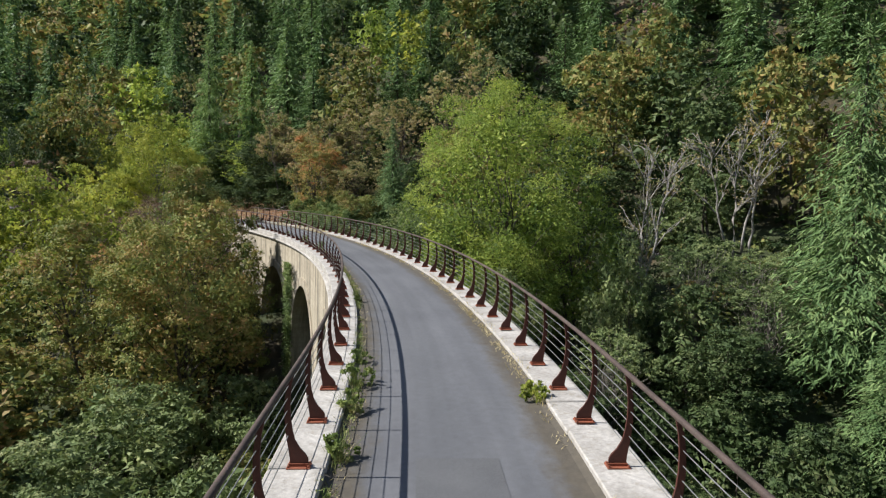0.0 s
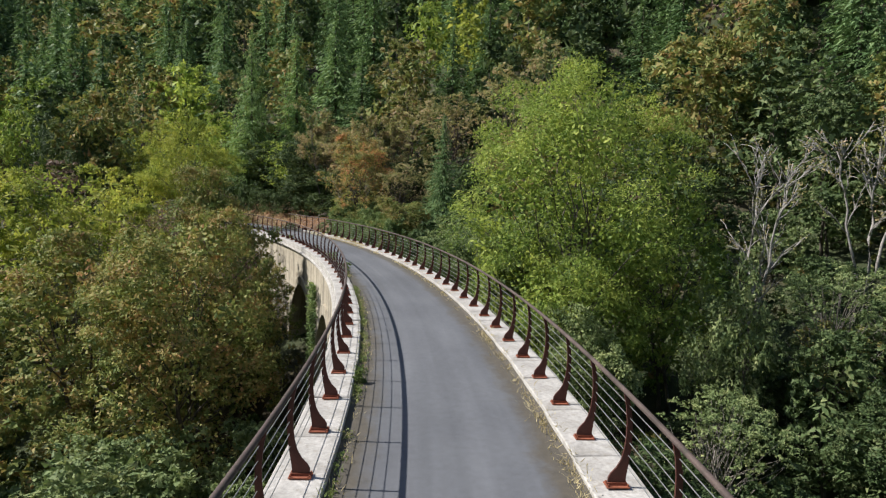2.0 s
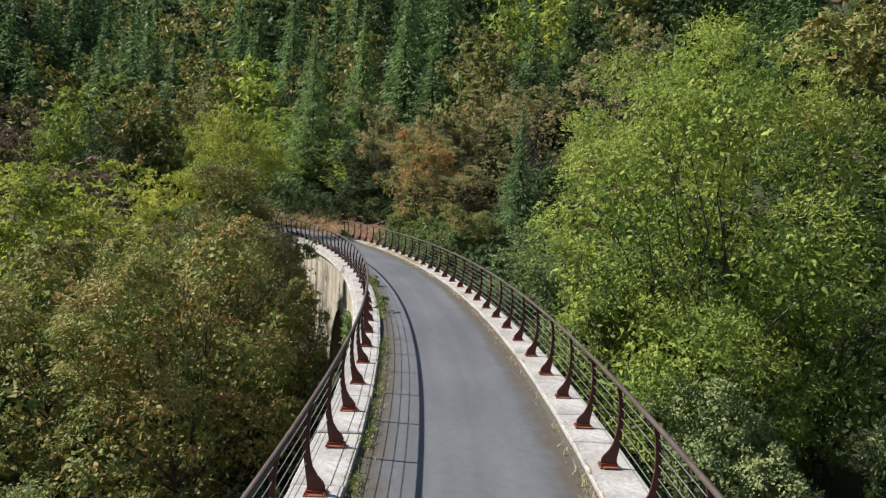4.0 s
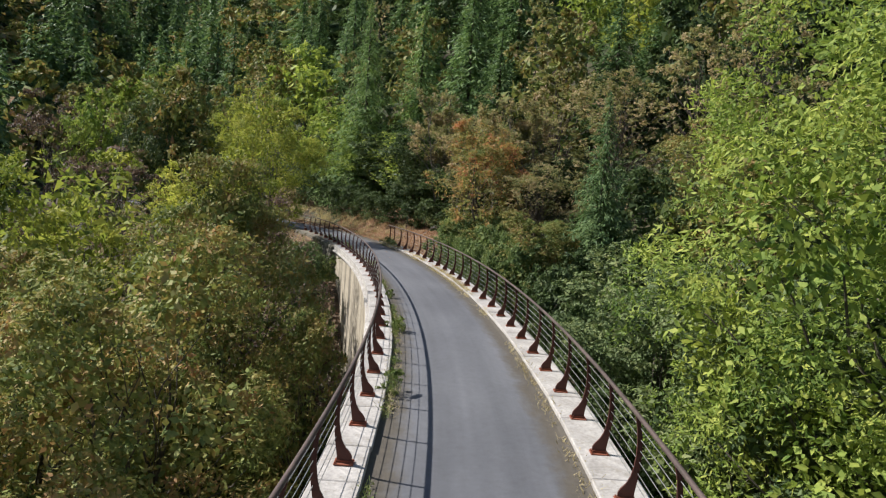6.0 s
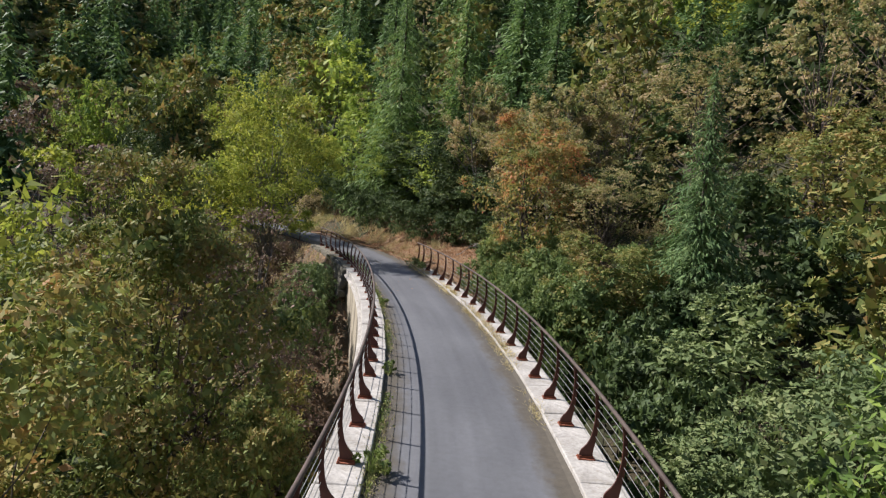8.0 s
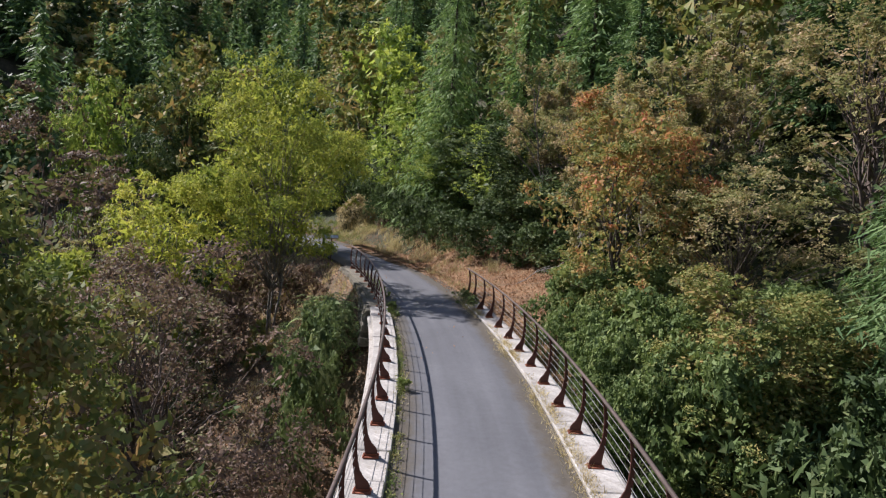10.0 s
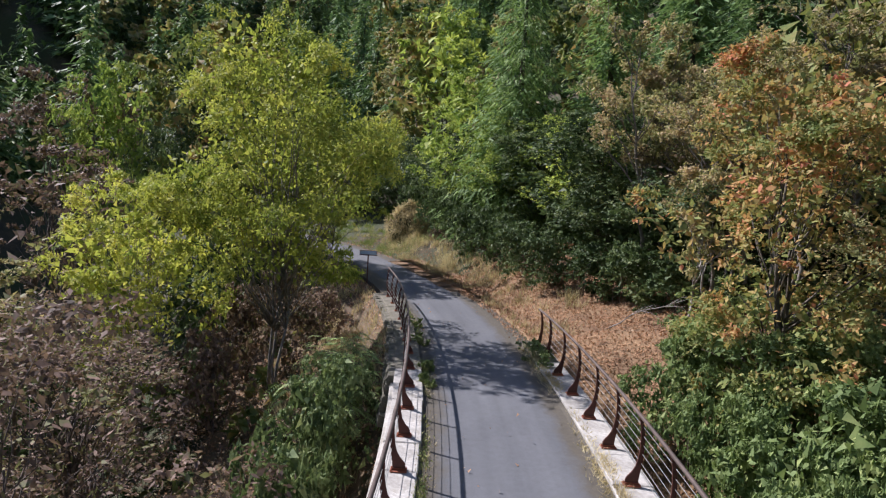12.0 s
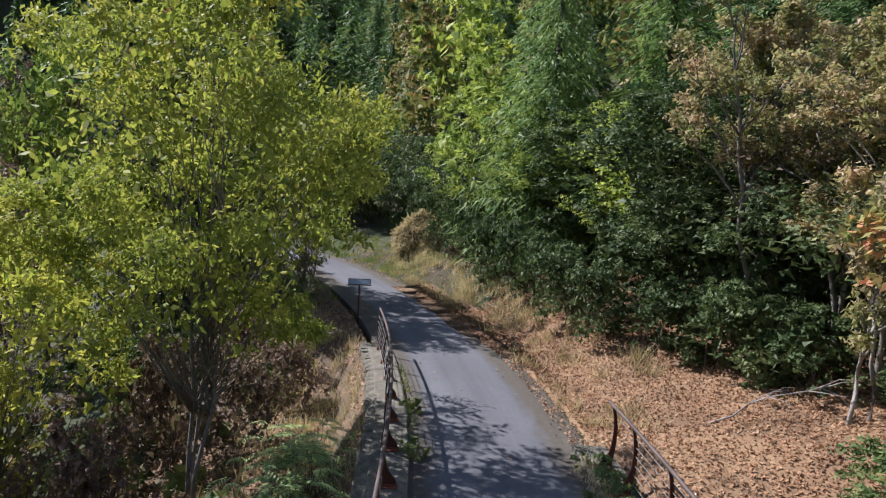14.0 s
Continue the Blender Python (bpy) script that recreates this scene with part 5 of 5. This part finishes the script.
def straw_mound(s, off, wide, tall):
    """A hump of earth hung with dry grass and bracken."""
    g = np.random.default_rng(44)
    p = on_line(s, off)
    base = float(terrain(np.array([p.x]), np.array([p.y]))[0]) - 0.2
    bm = bmesh.new()
    bmesh.ops.create_icosphere(bm, subdivisions=3, radius=1.0)
    for v in bm.verts:
        k = 1 + 0.4 * noise.noise(v.co * 1.3) + 0.12 * noise.noise(v.co * 4)
        v.co = Vector((v.co.x * wide * k, v.co.y * wide * 0.8 * k, v.co.z * tall * k))
    me = bpy.data.meshes.new("earth")
    bm.to_mesh(me)
    bm.free()
    me.materials.append(GROUND)
    thing = tagged(new("earth_mound"), "earth hump hung with straw-coloured dry grass", "mound")
    thing.matrix_world = pose(p.x, p.y, base)
    under_thing(new("earth", me), thing)
    d = unit(g.normal(0, 1, (9000, 3)))
    d[:, 2] = np.abs(d[:, 2])
    swell = np.array([1 + 0.4 * noise.noise(Vector(v) * 1.3) + 0.12 * noise.noise(Vector(v) * 4) for v in d])
    foot = d * np.array([wide, wide * 0.8, tall]) * swell[:, None] * g.uniform(0.97, 1.12, (9000, 1))
    q = leaf_faces(g, foot, d * 0.6 + np.array([0, 0, -0.5]), 0.36, 0.1, 0.2, 0.6)
    under_thing(new("grass", loose_mesh("grass", q, L_DRY)), thing)


straw_mound(86.4, -HALF - 3.5, 1.7, 2.2)


def info_sign(s, off):
    p = on_line(s, off)
    z = float(terrain(np.array([p.x]), np.array([p.y]))[0])
    thing = tagged(new("sign"), "small grey information board on a thin post", "sign")
    thing.matrix_world = pose(p.x, p.y, z, 0, 0, math.degrees(heading(s)) - 8)
    top = 1.3 - z
    under_thing(new("post", mesh_of("post", *tube([(0, 0, -0.3), (0, 0, top - 0.1)], [0.028, 0.028], 8), RUST)), thing)
    board = new("board", mesh_of("board", *box(-0.36, 0.36, -0.13, 0.13, -0.012, 0.012), SIGN_FACE))
    board.matrix_world = pose(0, 0, top - 0.08, 32, 0, 0)
    under_thing(board, thing)
    frame_part = new("board_frame", mesh_of("board_frame", *joined([box(-0.385, 0.385, -0.155, -0.132, -0.02, 0.018), box(-0.385, 0.385, 0.132, 0.155, -0.02, 0.018), box(-0.385, -0.362, -0.132, 0.132, -0.02, 0.018), box(0.362, 0.385, -0.132, 0.132, -0.02, 0.018)]), RUST))
    frame_part.matrix_world = pose(0, 0, top - 0.08, 32, 0, 0)
    under_thing(frame_part, thing)


info_sign(72.8, HALF + 0.12)


def barrier(s, off):
    p = on_line(s, off)
    z = float(terrain(np.array([p.x]), np.array([p.y]))[0])
    thing = tagged(new("wooden_barrier"), "low weathered wooden pole barrier beside the path", "barrier")
    thing.matrix_world = pose(p.x, p.y, z, 0, 0, math.degrees(heading(s)) + 20)
    for x in (-1.1, 1.1):
        under_thing(new("post", mesh_of("post", *tube([(x, 0, -0.2), (x, 0, 0.95)], [0.06, 0.055], 8), TWIG)), thing)
    under_thing(new("pole", mesh_of("pole", *tube([(-1.5, 0.08, 0.9), (1.5, 0.08, 0.78)], [0.05, 0.045], 8), TWIG)), thing)


barrier(97.5, -HALF - 3.0)


def dead_branch(s, off, lift, size, turn, seed):
    g = np.random.default_rng(seed)
    pieces = []
    main = bent(g, (0, 0, 0), (size, 0, size * 0.5), 7, 0.03)
    pieces.append(tube(main, np.linspace(0.022, 0.006, 7), 5))
    for i in range(2, 6):
        for _ in range(2):
            d = unit(np.array([0.7, g.normal(0, 0.6), g.normal(0.2, 0.4)]))
            pieces.append(tube(bent(g, main[i], main[i] + d * size * g.uniform(0.2, 0.45), 4, 0.05), np.linspace(0.009, 0.003, 4), 4))
    p = on_line(s, off)
    z = float(terrain(np.array([p.x]), np.array([p.y]))[0])
    ob = new("dead_branch", mesh_of("dead_branch", *joined(pieces), PALE_BARK, True))
    ob.matrix_world = pose(p.x, p.y, z + lift, 0, 0, turn)
    tagged(ob, "pale dead branch lying on the leafy bank", "branch")


dead_branch(61.2, -HALF - 2.4, 0.02, 2.4, 20, 3)
dead_branch(64.0, HALF + 8.5, 0.0, 2.6, 200, 5)
dead_branch(60.0, HALF + 11.0, 0.1, 2.8, 150, 8)
dead_branch(58.5, HALF + 7.0, 0.1, 2.6, 40, 9)
dead_branch(57.0, HALF + 9.0, 0.1, 3.0, 100, 10)
dead_branch(61.5, HALF + 6.0, 0.05, 2.2, 300, 11)

# ivy on the pier beyond the open arch
gi2 = np.random.default_rng(14)
n = 5200
s = 35.0 + gi2.normal(0, 0.55, n)
z = -9.5 + 8.2 * gi2.random(n) ** 0.8
q = np.array([on_line(a, 2.06 + 0.02 * max(0, -c - 1.5) + abs(gi2.normal(0, 0.12)), c) for a, c in zip(s, z)])
out = np.tile([-0.9, -0.3, 0.2], (n, 1))
tagged(new("ivy", loose_mesh("ivy", leaf_faces(gi2, q, out, 0.12, 0.8), L_SHRUB)), "green ivy climbing the viaduct's pier", "ivy")

# slender young tree with a pale stem on the leafy bank
p = on_line(60.0, -HALF - 4.5)
plant(kind_of(bare_tree(131, 6, PALE_BARK, L_TAN, 3200, 2, 0.3, 0.008, 0.05), "slender young tree with a pale stem", "young trees"), p.x, p.y, 5.5)
